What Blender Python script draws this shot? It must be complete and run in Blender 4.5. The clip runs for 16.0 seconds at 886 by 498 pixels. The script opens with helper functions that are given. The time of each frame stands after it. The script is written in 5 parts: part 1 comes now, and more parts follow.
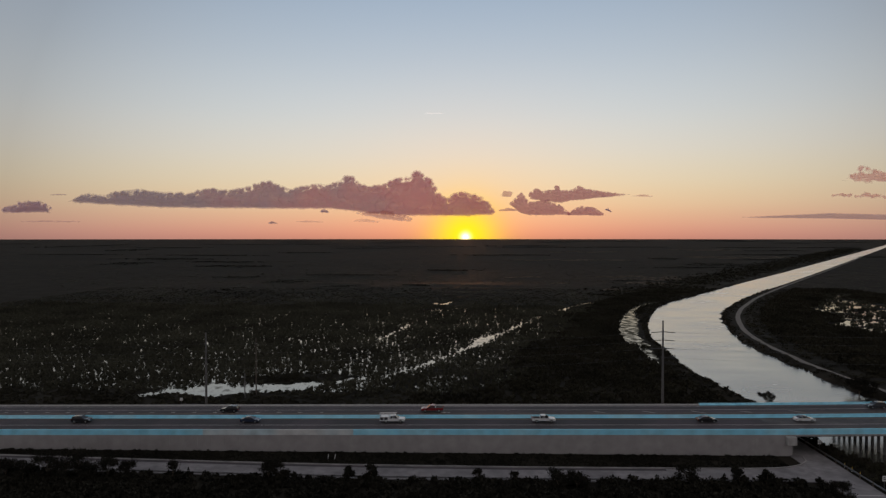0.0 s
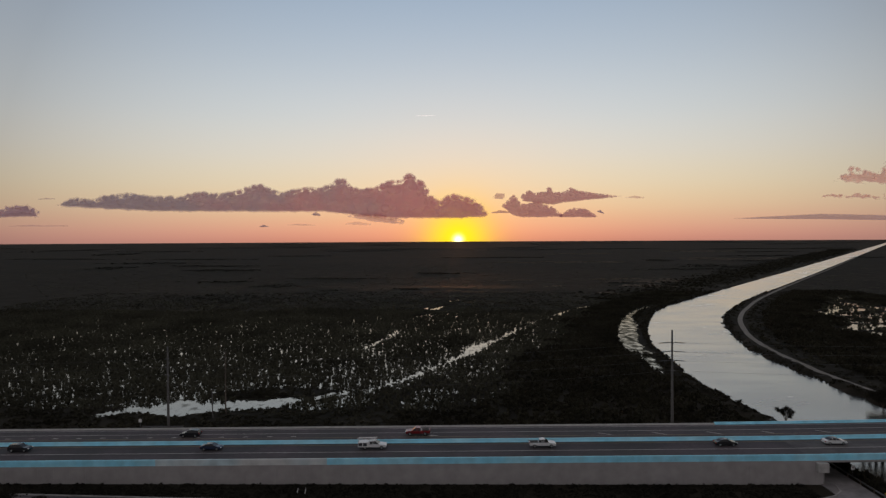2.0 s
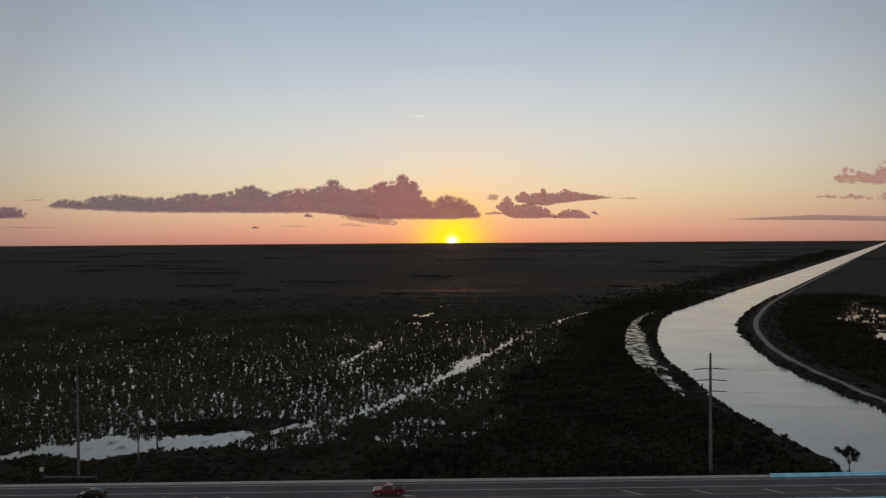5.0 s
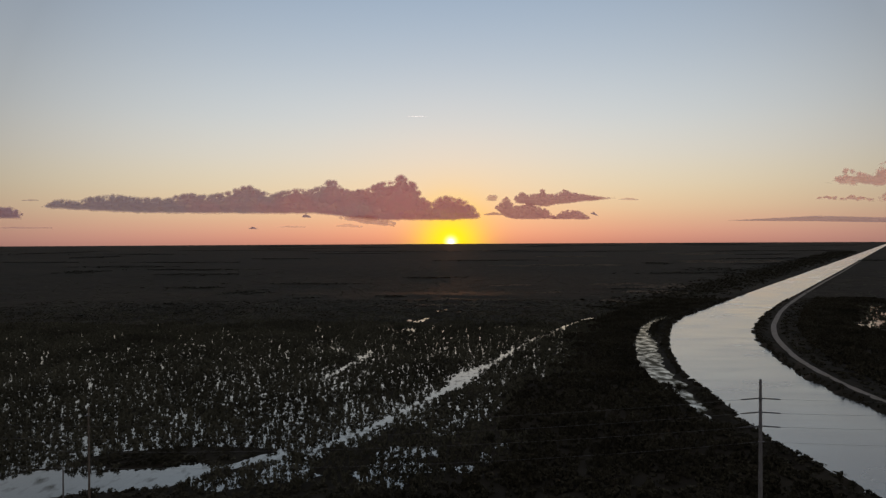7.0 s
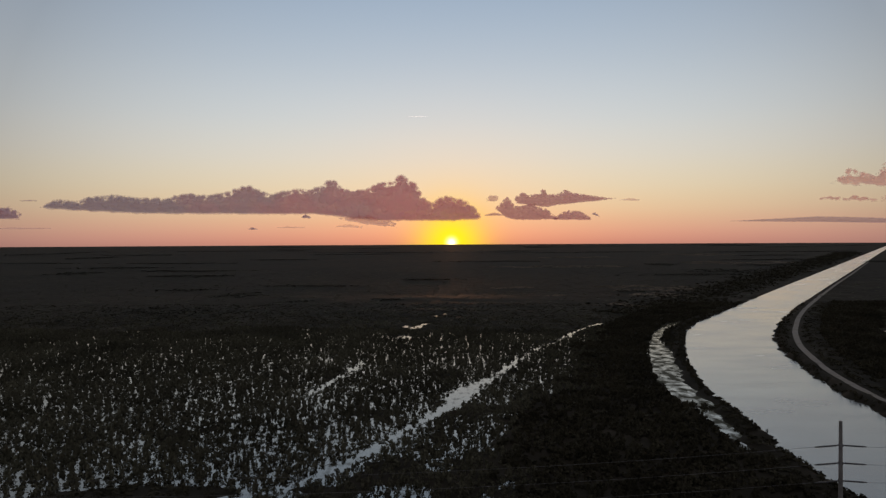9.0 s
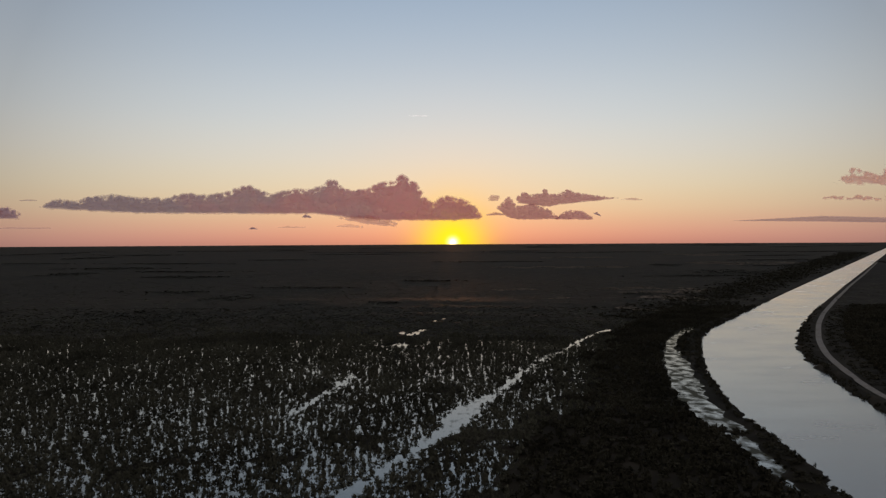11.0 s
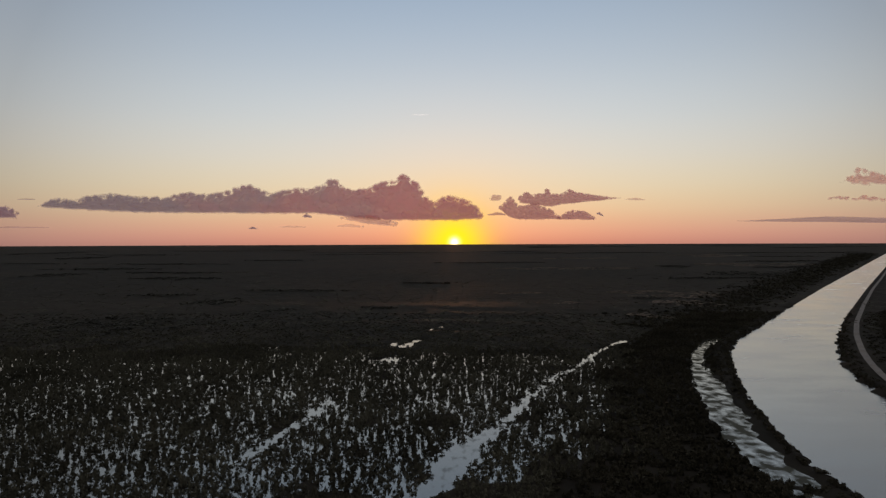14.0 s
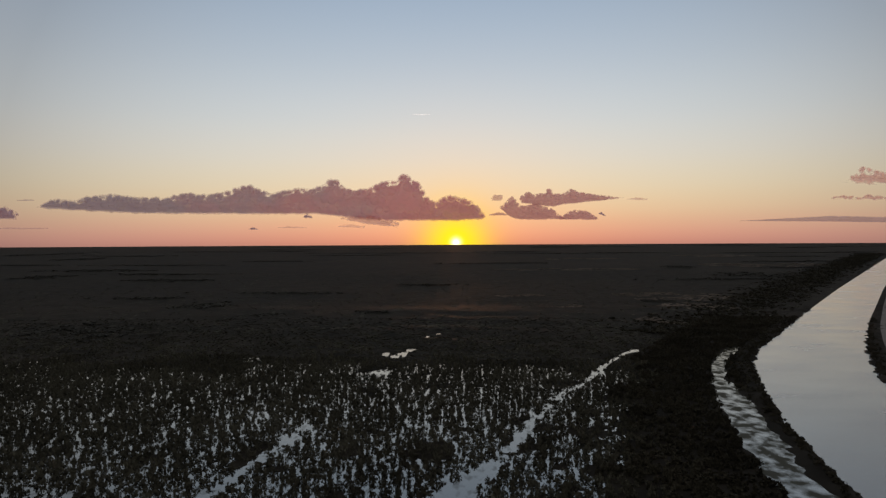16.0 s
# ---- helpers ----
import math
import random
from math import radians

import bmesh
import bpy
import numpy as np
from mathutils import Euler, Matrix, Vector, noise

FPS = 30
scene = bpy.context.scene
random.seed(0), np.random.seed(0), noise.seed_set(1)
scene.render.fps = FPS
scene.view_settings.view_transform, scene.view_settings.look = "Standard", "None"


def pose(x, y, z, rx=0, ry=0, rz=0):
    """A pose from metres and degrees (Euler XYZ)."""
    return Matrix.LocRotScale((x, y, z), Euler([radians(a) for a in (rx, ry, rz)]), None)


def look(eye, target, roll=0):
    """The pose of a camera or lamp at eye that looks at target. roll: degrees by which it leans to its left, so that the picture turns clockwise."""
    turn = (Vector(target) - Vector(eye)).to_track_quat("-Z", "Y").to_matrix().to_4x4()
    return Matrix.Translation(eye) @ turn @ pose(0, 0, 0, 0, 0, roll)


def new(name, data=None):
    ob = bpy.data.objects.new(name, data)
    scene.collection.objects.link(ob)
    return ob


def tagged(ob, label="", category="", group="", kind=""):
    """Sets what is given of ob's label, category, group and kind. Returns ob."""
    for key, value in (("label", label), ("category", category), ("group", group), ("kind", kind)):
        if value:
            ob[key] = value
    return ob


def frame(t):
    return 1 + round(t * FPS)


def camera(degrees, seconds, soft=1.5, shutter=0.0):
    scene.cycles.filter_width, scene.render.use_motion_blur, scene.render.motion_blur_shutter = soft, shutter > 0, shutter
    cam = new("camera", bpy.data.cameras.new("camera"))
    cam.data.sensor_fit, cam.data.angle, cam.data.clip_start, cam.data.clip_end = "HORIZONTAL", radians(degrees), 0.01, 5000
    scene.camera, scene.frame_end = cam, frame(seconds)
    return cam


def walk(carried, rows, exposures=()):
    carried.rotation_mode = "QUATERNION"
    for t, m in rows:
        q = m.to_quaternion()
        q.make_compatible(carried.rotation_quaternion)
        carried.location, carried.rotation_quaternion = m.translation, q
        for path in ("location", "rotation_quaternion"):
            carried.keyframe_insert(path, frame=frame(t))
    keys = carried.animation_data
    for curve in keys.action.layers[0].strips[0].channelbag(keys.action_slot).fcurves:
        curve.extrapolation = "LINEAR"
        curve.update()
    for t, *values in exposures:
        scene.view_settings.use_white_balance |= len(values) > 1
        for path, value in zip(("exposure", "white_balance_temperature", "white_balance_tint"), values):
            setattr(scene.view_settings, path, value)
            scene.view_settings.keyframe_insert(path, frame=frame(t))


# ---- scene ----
cam = camera(70.0, 16.0, soft=1.35)
PATH = [
    (0, (-4.354, -10.339, 46.378), (-4.428, -8.34, 46.342), -0.0),
    (0.5, (-4.18, -6.979, 46.335), (-4.25, -4.981, 46.301), -0.1),
    (1, (-4.051, -3.243, 46.233), (-4.114, -1.245, 46.201), -0.2),
    (1.5, (-3.794, 0.914, 46.207), (-3.852, 2.913, 46.178), -0.2),
    (2, (-3.46, 5.628, 46.306), (-3.511, 7.627, 46.278), -0.3),
    (2.5, (-3.249, 10.227, 46.288), (-3.295, 12.226, 46.261), -0.3),
    (3, (-2.942, 15.299, 46.297), (-2.984, 17.298, 46.272), -0.3),
    (3.5, (-2.559, 20.292, 46.143), (-2.599, 22.291, 46.119), -0.3),
    (4, (-2.279, 25.962, 46.195), (-2.314, 27.961, 46.17), -0.4),
    (6.5, (-0.822, 53.879, 46.128), (-0.85, 55.879, 46.107), -0.3),
    (7, (-0.507, 59.953, 46.132), (-0.535, 61.953, 46.111), -0.3),
    (7.5, (-0.184, 65.341, 46.24), (-0.213, 67.34, 46.219), -0.3),
    (8, (0.022, 71.022, 46.257), (-0.007, 73.022, 46.237), -0.3),
    (8.5, (0.269, 76.443, 46.362), (0.239, 78.443, 46.342), -0.3),
    (9, (0.406, 81.893, 46.434), (0.376, 83.892, 46.415), -0.3),
    (11.5, (1.696, 108.542, 47.325), (1.66, 110.541, 47.305), -0.3),
    (12, (1.93, 114.269, 47.418), (1.892, 116.268, 47.398), -0.3),
    (12.5, (2.208, 120.024, 47.476), (2.169, 122.023, 47.455), -0.3),
    (13, (2.594, 125.799, 47.581), (2.555, 127.799, 47.56), -0.3),
    (13.5, (2.963, 131.573, 47.696), (2.924, 133.573, 47.676), -0.3),
    (14, (3.198, 137.344, 47.702), (3.159, 139.344, 47.682), -0.2),
    (14.5, (3.574, 143.094, 47.709), (3.534, 145.093, 47.69), -0.2),
    (15, (4.253, 149.184, 47.896), (4.21, 151.183, 47.877), -0.2),
    (15.5, (4.641, 154.863, 47.987), (4.597, 156.863, 47.968), -0.3),
    (16, (5.132, 160.746, 48.03), (5.088, 162.745, 48.011), -0.3),
]
walk(cam, [(t, look(eye, target, roll)) for t, eye, target, roll in PATH])

# ---- world and light: sun on the horizon straight ahead (+y), clear dusk sky ----
SUN_DIR = Vector((-0.0014, 1.0, 0.0004)).normalized()
world = bpy.data.worlds.new("dusk_sky")
scene.world = world
world.use_nodes = True
wt = world.node_tree
wt.nodes.clear()


def wn(kind, **kw):
    n = wt.nodes.new(kind)
    for k, v in kw.items():
        if k == "operation":
            n.operation = v
        elif k == "blend":
            n.blend_type = v
    return n


def wmath(op, a, b=None, clamp=False):
    n = wt.nodes.new("ShaderNodeMath")
    n.operation = op
    n.use_clamp = clamp
    for i, v in enumerate((a, b)):
        if v is None:
            continue
        if isinstance(v, (int, float)):
            n.inputs[i].default_value = v
        else:
            wt.links.new(v, n.inputs[i])
    return n.outputs[0]


def wmix(fac, a, b, blend="MIX"):
    n = wt.nodes.new("ShaderNodeMix")
    n.data_type, n.blend_type, n.clamp_factor = "RGBA", blend, True
    for sock, v in ((n.inputs[0], fac), (n.inputs[6], a), (n.inputs[7], b)):
        if isinstance(v, (int, float)):
            sock.default_value = v
        elif isinstance(v, tuple):
            sock.default_value = (*v, 1)
        else:
            wt.links.new(v, sock)
    return n.outputs[2]


def srgb(r, g, b):
    return tuple(((c / 255 + 0.055) / 1.055) ** 2.4 if c > 10 else c / 255 / 12.92 for c in (r, g, b))


way = wn("ShaderNodeTexCoord").outputs["Generated"]
sep = wn("ShaderNodeSeparateXYZ")
wt.links.new(way, sep.inputs[0])
rise = wn("ShaderNodeMapRange")
rise.inputs[1].default_value, rise.inputs[2].default_value = -0.05, 1.0
wt.links.new(sep.outputs[2], rise.inputs[0])
ramp = wn("ShaderNodeValToRGB")
ramp.color_ramp.interpolation = "B_SPLINE"
SKY = [(-0.05, (120, 80, 75)), (0.0, (207, 139, 122)), (0.022, (219, 163, 138)), (0.05, (228, 196, 157)), (0.085, (229, 213, 180)),
       (0.13, (223, 218, 205)), (0.19, (209, 216, 218)), (0.27, (186, 200, 213)), (0.36, (160, 182, 205)), (0.45, (143, 166, 194)),
       (0.7, (146, 164, 190)), (1.0, (144, 161, 186))]
els = ramp.color_ramp.elements
while len(els) < len(SKY):
    els.new(0.5)
for e, (z, c) in zip(els, SKY):
    e.position, e.color = (z + 0.05) / 1.05, (*srgb(*c), 1)
wt.links.new(rise.outputs[0], ramp.inputs[0])
# dimmer and mauve away from the sun
toward = wn("ShaderNodeVectorMath", operation="DOT_PRODUCT")
wt.links.new(way, toward.inputs[0])
toward.inputs[1].default_value = SUN_DIR
east = wn("ShaderNodeMapRange")
east.interpolation_type = "LINEAR"
for i, v in ((1, 1.0), (2, 0.1), (3, 0.0), (4, 1.0)):
    east.inputs[i].default_value = v
wt.links.new(toward.outputs[1], east.inputs[0])
sky = wmix(east.outputs[0], ramp.outputs[0], (0.46, 0.43, 0.45))
off_sun = wmath("SUBTRACT", 1.0, toward.outputs[1])
fall = wmath("MAXIMUM", wmath("SUBTRACT", 1.0, wmath("MULTIPLY", wmath("MULTIPLY", off_sun, off_sun), 7.5)), 0.70)
dim = wn("ShaderNodeVectorMath", operation="SCALE")
wt.links.new(sky, dim.inputs[0])
wt.links.new(fall, dim.inputs["Scale"])
sky = dim.outputs[0]
# glow round the setting sun
gap = wn("ShaderNodeVectorMath", operation="DISTANCE")
wt.links.new(way, gap.inputs[0])
gap.inputs[1].default_value = SUN_DIR
gap2 = wmath("MULTIPLY", gap.outputs[1], gap.outputs[1])


def glow(sigma, power):
    return wmath("MULTIPLY", wmath("EXPONENT", wmath("MULTIPLY", gap2, -1 / sigma ** 2)), power)


sky = wmix(glow(0.17, 0.10), sky, (0.95, 0.50, 0.22))
sky = wmix(glow(0.058, 0.80), sky, (1.0, 0.62, 0.03))
sky = wmix(glow(0.040, 0.95), sky, (1.0, 0.93, 0.005))
sky = wmix(glow(0.0065, 1.0), sky, (3.2, 2.9, 1.6))
bg = wn("ShaderNodeBackground")
bg.inputs[1].default_value = 0.94
wt.links.new(sky, bg.inputs[0])
nishita = wn("ShaderNodeTexSky")
nishita.sky_type, nishita.sun_disc = "NISHITA", False
nishita.sun_elevation, nishita.sun_rotation = radians(1.0), radians(0)
bg2 = wn("ShaderNodeBackground")
bg2.inputs[1].default_value = 0.012
wt.links.new(nishita.outputs[0], bg2.inputs[0])
both = wn("ShaderNodeAddShader")
wt.links.new(bg.outputs[0], both.inputs[0])
wt.links.new(bg2.outputs[0], both.inputs[1])
wt.links.new(both.outputs[0], wn("ShaderNodeOutputWorld").inputs[0])

sun = new("sun", bpy.data.lights.new("sun", "SUN"))
sun.data.energy, sun.data.angle, sun.data.color = 0.5, radians(0.6), (1.0, 0.45, 0.22)
sun.matrix_world = look((0, 400, 60), Vector((0, 400, 60)) - Vector((SUN_DIR.x, SUN_DIR.y, 0.012)))


# ---- materials ----
def material(name, colour, rough=0.8, metal=0.0, grain=None, bump=0.0, bump_scale=8.0, vary=0.25, second=None, second_scale=0.05,
             ior=1.45, spec=0.5, coord="Object", island=0.0):
    """Principled surface with variation at two scales and a fine bump."""
    m = bpy.data.materials.new(name)
    m.use_nodes = True
    t = m.node_tree
    p = t.nodes["Principled BSDF"]
    p.inputs["Roughness"].default_value = rough
    p.inputs["Metallic"].default_value = metal
    p.inputs["IOR"].default_value = ior
    p.inputs["Specular IOR Level"].default_value = spec
    tc = t.nodes.new("ShaderNodeTexCoord").outputs[coord]

    def noise_tex(scale, detail=4):
        n = t.nodes.new("ShaderNodeTexNoise")
        n.inputs["Scale"].default_value, n.inputs["Detail"].default_value = scale, detail
        t.links.new(tc, n.inputs["Vector"])
        return n.outputs[0]

    def mixed(fac, a, b, blend="MIX"):
        n = t.nodes.new("ShaderNodeMix")
        n.data_type, n.blend_type = "RGBA", blend
        for sock, v in ((n.inputs[0], fac), (n.inputs[6], a), (n.inputs[7], b)):
            if isinstance(v, (int, float)):
                sock.default_value = v
            elif isinstance(v, tuple):
                sock.default_value = (*v, 1)
            else:
                t.links.new(v, sock)
        return n.outputs[2]

    def stretched(value, lo, hi, a=0.0, b=1.0):
        n = t.nodes.new("ShaderNodeMapRange")
        for i, v in ((1, lo), (2, hi), (3, a), (4, b)):
            n.inputs[i].default_value = v
        t.links.new(value, n.inputs[0])
        return n.outputs[0]

    col = colour
    if second:
        col = mixed(stretched(noise_tex(second_scale, 5), 0.42, 0.62), colour, second)
    if grain:
        dark = stretched(noise_tex(grain, 6), 0.3, 0.7, 1 - vary, 1 + vary)
        n = t.nodes.new("ShaderNodeVectorMath")
        n.operation = "SCALE"
        if isinstance(col, tuple):
            n.inputs[0].default_value = col
        else:
            t.links.new(col, n.inputs[0])
        t.links.new(dark, n.inputs["Scale"])
        col = n.outputs[0]
    if island:
        g = t.nodes.new("ShaderNodeNewGeometry").outputs["Random Per Island"]
        n = t.nodes.new("ShaderNodeVectorMath")
        n.operation = "SCALE"
        if isinstance(col, tuple):
            n.inputs[0].default_value = col
        else:
            t.links.new(col, n.inputs[0])
        t.links.new(stretched(g, 0, 1, 1 - island, 1 + island), n.inputs["Scale"])
        col = n.outputs[0]
    if isinstance(col, tuple):
        p.inputs["Base Color"].default_value = (*col, 1)
    else:
        t.links.new(col, p.inputs["Base Color"])
    if bump:
        b = t.nodes.new("ShaderNodeBump")
        b.inputs["Strength"].default_value = bump
        t.links.new(noise_tex(bump_scale, 6), b.inputs["Height"])
        t.links.new(b.outputs[0], p.inputs["Normal"])
    return m


def water_material(name, base, gain, ripple, murk, scum=0.0, rough=0.06, tint=(0.95, 0.945, 0.915), weed_scale=0.16, weed=(0.34, 0.58, 0.64), streak=(0.7, 1.3, 1.0)):
    """Dark water body under a Fresnel mirror with a slight ripple; scum adds floating weed."""
    m = bpy.data.materials.new(name)
    m.use_nodes = True
    t = m.node_tree
    t.nodes.clear()
    out = t.nodes.new("ShaderNodeOutputMaterial")
    tc = t.nodes.new("ShaderNodeTexCoord").outputs["Object"]
    mp = t.nodes.new("ShaderNodeMapping")
    mp.inputs["Scale"].default_value = (0.5, 1.0, 1.0)
    t.links.new(tc, mp.inputs[0])
    wave = t.nodes.new("ShaderNodeTexNoise")
    wave.inputs["Scale"].default_value, wave.inputs["Detail"].default_value = 0.7, 5
    t.links.new(mp.outputs[0], wave.inputs["Vector"])
    bump = t.nodes.new("ShaderNodeBump")
    bump.inputs["Strength"].default_value, bump.inputs["Distance"].default_value = ripple, 0.22
    t.links.new(wave.outputs[0], bump.inputs["Height"])
    body = t.nodes.new("ShaderNodeBsdfDiffuse")
    body.inputs[0].default_value = (*murk, 1)
    mirror = t.nodes.new("ShaderNodeBsdfGlossy")
    mirror.inputs["Roughness"].default_value = rough
    mirror.distribution = "MULTI_GGX"
    t.links.new(bump.outputs[0], mirror.inputs["Normal"])
    mirror.inputs["Color"].default_value = (*tint, 1)
    wind = t.nodes.new("ShaderNodeTexNoise")
    wind.inputs["Scale"].default_value, wind.inputs["Detail"].default_value = 0.035, 6
    mp3 = t.nodes.new("ShaderNodeMapping")
    mp3.inputs["Scale"].default_value = (0.8, 2.2, 1.0)
    t.links.new(tc, mp3.inputs[0])
    t.links.new(mp3.outputs[0], wind.inputs["Vector"])
    calm = t.nodes.new("ShaderNodeMapRange")
    for i, v in ((1, 0.35), (2, 0.65), (3, rough * 0.7), (4, rough * 1.25)):
        calm.inputs[i].default_value = v
    t.links.new(wind.outputs[0], calm.inputs[0])
    t.links.new(calm.outputs[0], mirror.inputs["Roughness"])
    fres = t.nodes.new("ShaderNodeFresnel")
    fres.inputs[0].default_value = 1.6
    gloss = t.nodes.new("ShaderNodeMath")
    gloss.operation = "MULTIPLY_ADD"
    gloss.inputs[1].default_value, gloss.inputs[2].default_value = gain, base
    t.links.new(fres.outputs[0], gloss.inputs[0])
    mix = t.nodes.new("ShaderNodeMixShader")
    t.links.new(gloss.outputs[0], mix.inputs[0])
    t.links.new(body.outputs[0], mix.inputs[1])
    t.links.new(mirror.outputs[0], mix.inputs[2])
    last = mix.outputs[0]
    if scum:
        weed_tex = t.nodes.new("ShaderNodeTexNoise")
        weed_tex.inputs["Scale"].default_value, weed_tex.inputs["Detail"].default_value = weed_scale, 8
        mp2 = t.nodes.new("ShaderNodeMapping")
        mp2.inputs["Scale"].default_value = streak
        t.links.new(tc, mp2.inputs[0])
        t.links.new(mp2.outputs[0], weed_tex.inputs["Vector"])
        mr = t.nodes.new("ShaderNodeMapRange")
        for i, v in ((1, weed[0]), (2, weed[1]), (3, weed[2]), (4, scum)):
            mr.inputs[i].default_value = v
        t.links.new(weed_tex.outputs[0], mr.inputs[0])
        d = t.nodes.new("ShaderNodeBsdfDiffuse")
        d.inputs[0].default_value = (0.05, 0.05, 0.035, 1)
        mix2 = t.nodes.new("ShaderNodeMixShader")
        t.links.new(mr.outputs[0], mix2.inputs[0])
        t.links.new(last, mix2.inputs[1])
        t.links.new(d.outputs[0], mix2.inputs[2])
        last = mix2.outputs[0]
    t.links.new(last, out.inputs[0])
    return m


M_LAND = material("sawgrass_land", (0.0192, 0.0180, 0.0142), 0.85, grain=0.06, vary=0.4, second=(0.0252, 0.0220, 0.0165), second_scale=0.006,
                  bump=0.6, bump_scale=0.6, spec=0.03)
M_BUSH = material("bush_leaves", (0.033, 0.031, 0.021), 0.8, grain=0.05, vary=0.4, island=0.32, spec=0.06)
M_REED = material("marsh_shrub_leaves", (0.064, 0.063, 0.045), 0.8, grain=0.03, vary=0.4, island=0.45, spec=0.06)
M_FARWOOD = material("far_wood_leaves", (0.050, 0.050, 0.042), 0.8, grain=0.01, vary=0.3, island=0.3, spec=0.03)
M_STRAW = material("dry_sawgrass", (0.20, 0.165, 0.13), 0.85, grain=0.02, vary=0.3, island=0.25, spec=0.03)
M_VERGE = material("verge_leaves", (0.022, 0.021, 0.016), 0.8, grain=0.05, vary=0.4, island=0.45, spec=0.06)
M_BARK = material("bark", (0.10, 0.08, 0.06), 0.9, grain=6, vary=0.4, bump=0.5, bump_scale=14)
M_CANAL = water_material("canal_water", 0.28, 0.63, 0.13, (0.03, 0.032, 0.03), rough=0.22, tint=(1.0, 0.97, 0.925))
M_MARSH = water_material("marsh_water", 0.20, 0.68, 0.08, (0.02, 0.02, 0.016), scum=0.75, rough=0.07, tint=(0.97, 0.94, 0.89), weed_scale=0.5, weed=(0.54, 0.76, 0.0), streak=(1.0, 0.5, 1.0))
M_SLOUGH = water_material("slough_water", 0.10, 0.60, 0.05, (0.03, 0.028, 0.022), scum=0.97, rough=0.10, tint=(0.97, 0.95, 0.91), weed_scale=0.36, weed=(0.36, 0.58, 0.36), streak=(0.9, 0.65, 1.0))
M_ASPHALT = material("asphalt", (0.045, 0.042, 0.045), 0.85, grain=1.5, vary=0.2, second=(0.069, 0.057, 0.064), second_scale=0.12, bump=0.2, bump_scale=30)
M_OLD_ROAD = material("worn_asphalt", (0.22, 0.209, 0.209), 0.85, grain=0.8, vary=0.25, second=(0.16, 0.151, 0.152), second_scale=0.2, bump=0.2, bump_scale=30)
M_CONCRETE = material("concrete", (0.28, 0.27, 0.26), 0.8, grain=0.7, vary=0.22, second=(0.20, 0.19, 0.185), second_scale=0.25, bump=0.15, bump_scale=20)
# darker than M_CONCRETE: the shade under the deck is in this colour
M_PILE = material("shaded_pile_concrete", (0.13, 0.125, 0.12), 0.85, grain=0.7, vary=0.25, bump=0.15, bump_scale=20)
M_PANEL = material("precast_panel", (0.36, 0.343, 0.338), 0.8, grain=0.5, vary=0.10, second=(0.335, 0.32, 0.313), second_scale=0.3, bump=0.15, bump_scale=20)
M_WHITE_CONCRETE = material("pale_concrete", (0.38, 0.375, 0.36), 0.8, grain=1.0, vary=0.18, bump=0.1, bump_scale=20)
M_CYAN = material("turquoise_paint", (0.29, 0.74, 0.94), 0.55, grain=0.5, vary=0.15, second=(0.38, 0.77, 0.92), second_scale=0.15, bump=0.05, bump_scale=12)
# paler, greyer turquoise for one section of the near barrier
M_CYAN_PALE = material("pale_turquoise_paint", (0.52, 0.66, 0.70), 0.65, grain=0.4, vary=0.2, second=(0.58, 0.60, 0.59), second_scale=0.10)
M_WHITE = material("road_white", (0.45, 0.43, 0.41), 0.7, grain=3, vary=0.25)
M_YELLOW = material("road_yellow", (0.24, 0.19, 0.10), 0.7, grain=3, vary=0.25)
M_TRACK = material("gravel_track", (0.165, 0.152, 0.136), 0.9, grain=0.8, vary=0.25, second=(0.14, 0.125, 0.10), second_scale=0.12, bump=0.4, bump_scale=6)
M_STEEL = material("galvanised_steel", (0.20, 0.20, 0.205), 0.6, metal=0.9, grain=4, vary=0.2)
M_POLE = material("pole_concrete", (0.13, 0.127, 0.123), 0.8, grain=2, vary=0.2, bump=0.1, bump_scale=20)
M_WOOD = material("weathered_wood", (0.12, 0.10, 0.08), 0.85, grain=3, vary=0.3)
M_WIRE = material("aluminium_wire", (0.12, 0.12, 0.125), 0.5, metal=0.6, grain=5, vary=0.1)
M_INSUL = material("grey_insulator", (0.05, 0.05, 0.052), 0.4, grain=5, vary=0.1)


def vapour(name, colour, through_colour, share):
    """Cloud: part of the light is scattered back, part comes through from behind."""
    m = material(name, colour, 1.0, grain=0.006, vary=0.10, spec=0.0)
    t = m.node_tree
    tr = t.nodes.new("ShaderNodeBsdfTranslucent")
    tr.inputs[0].default_value = (*through_colour, 1)
    mix = t.nodes.new("ShaderNodeMixShader")
    mix.inputs[0].default_value = share
    out = t.nodes["Material Output"]
    t.links.new(t.nodes["Principled BSDF"].outputs[0], mix.inputs[1])
    t.links.new(tr.outputs[0], mix.inputs[2])
    # thin where the vapour is thin
    thin = t.nodes.new("ShaderNodeAttribute")
    thin.attribute_name = "thickness"
    clear = t.nodes.new("ShaderNodeBsdfTransparent")
    veil = t.nodes.new("ShaderNodeMixShader")
    t.links.new(thin.outputs["Fac"], veil.inputs[0])
    t.links.new(clear.outputs[0], veil.inputs[1])
    t.links.new(mix.outputs[0], veil.inputs[2])
    t.links.new(veil.outputs[0], out.inputs[0])
    return m


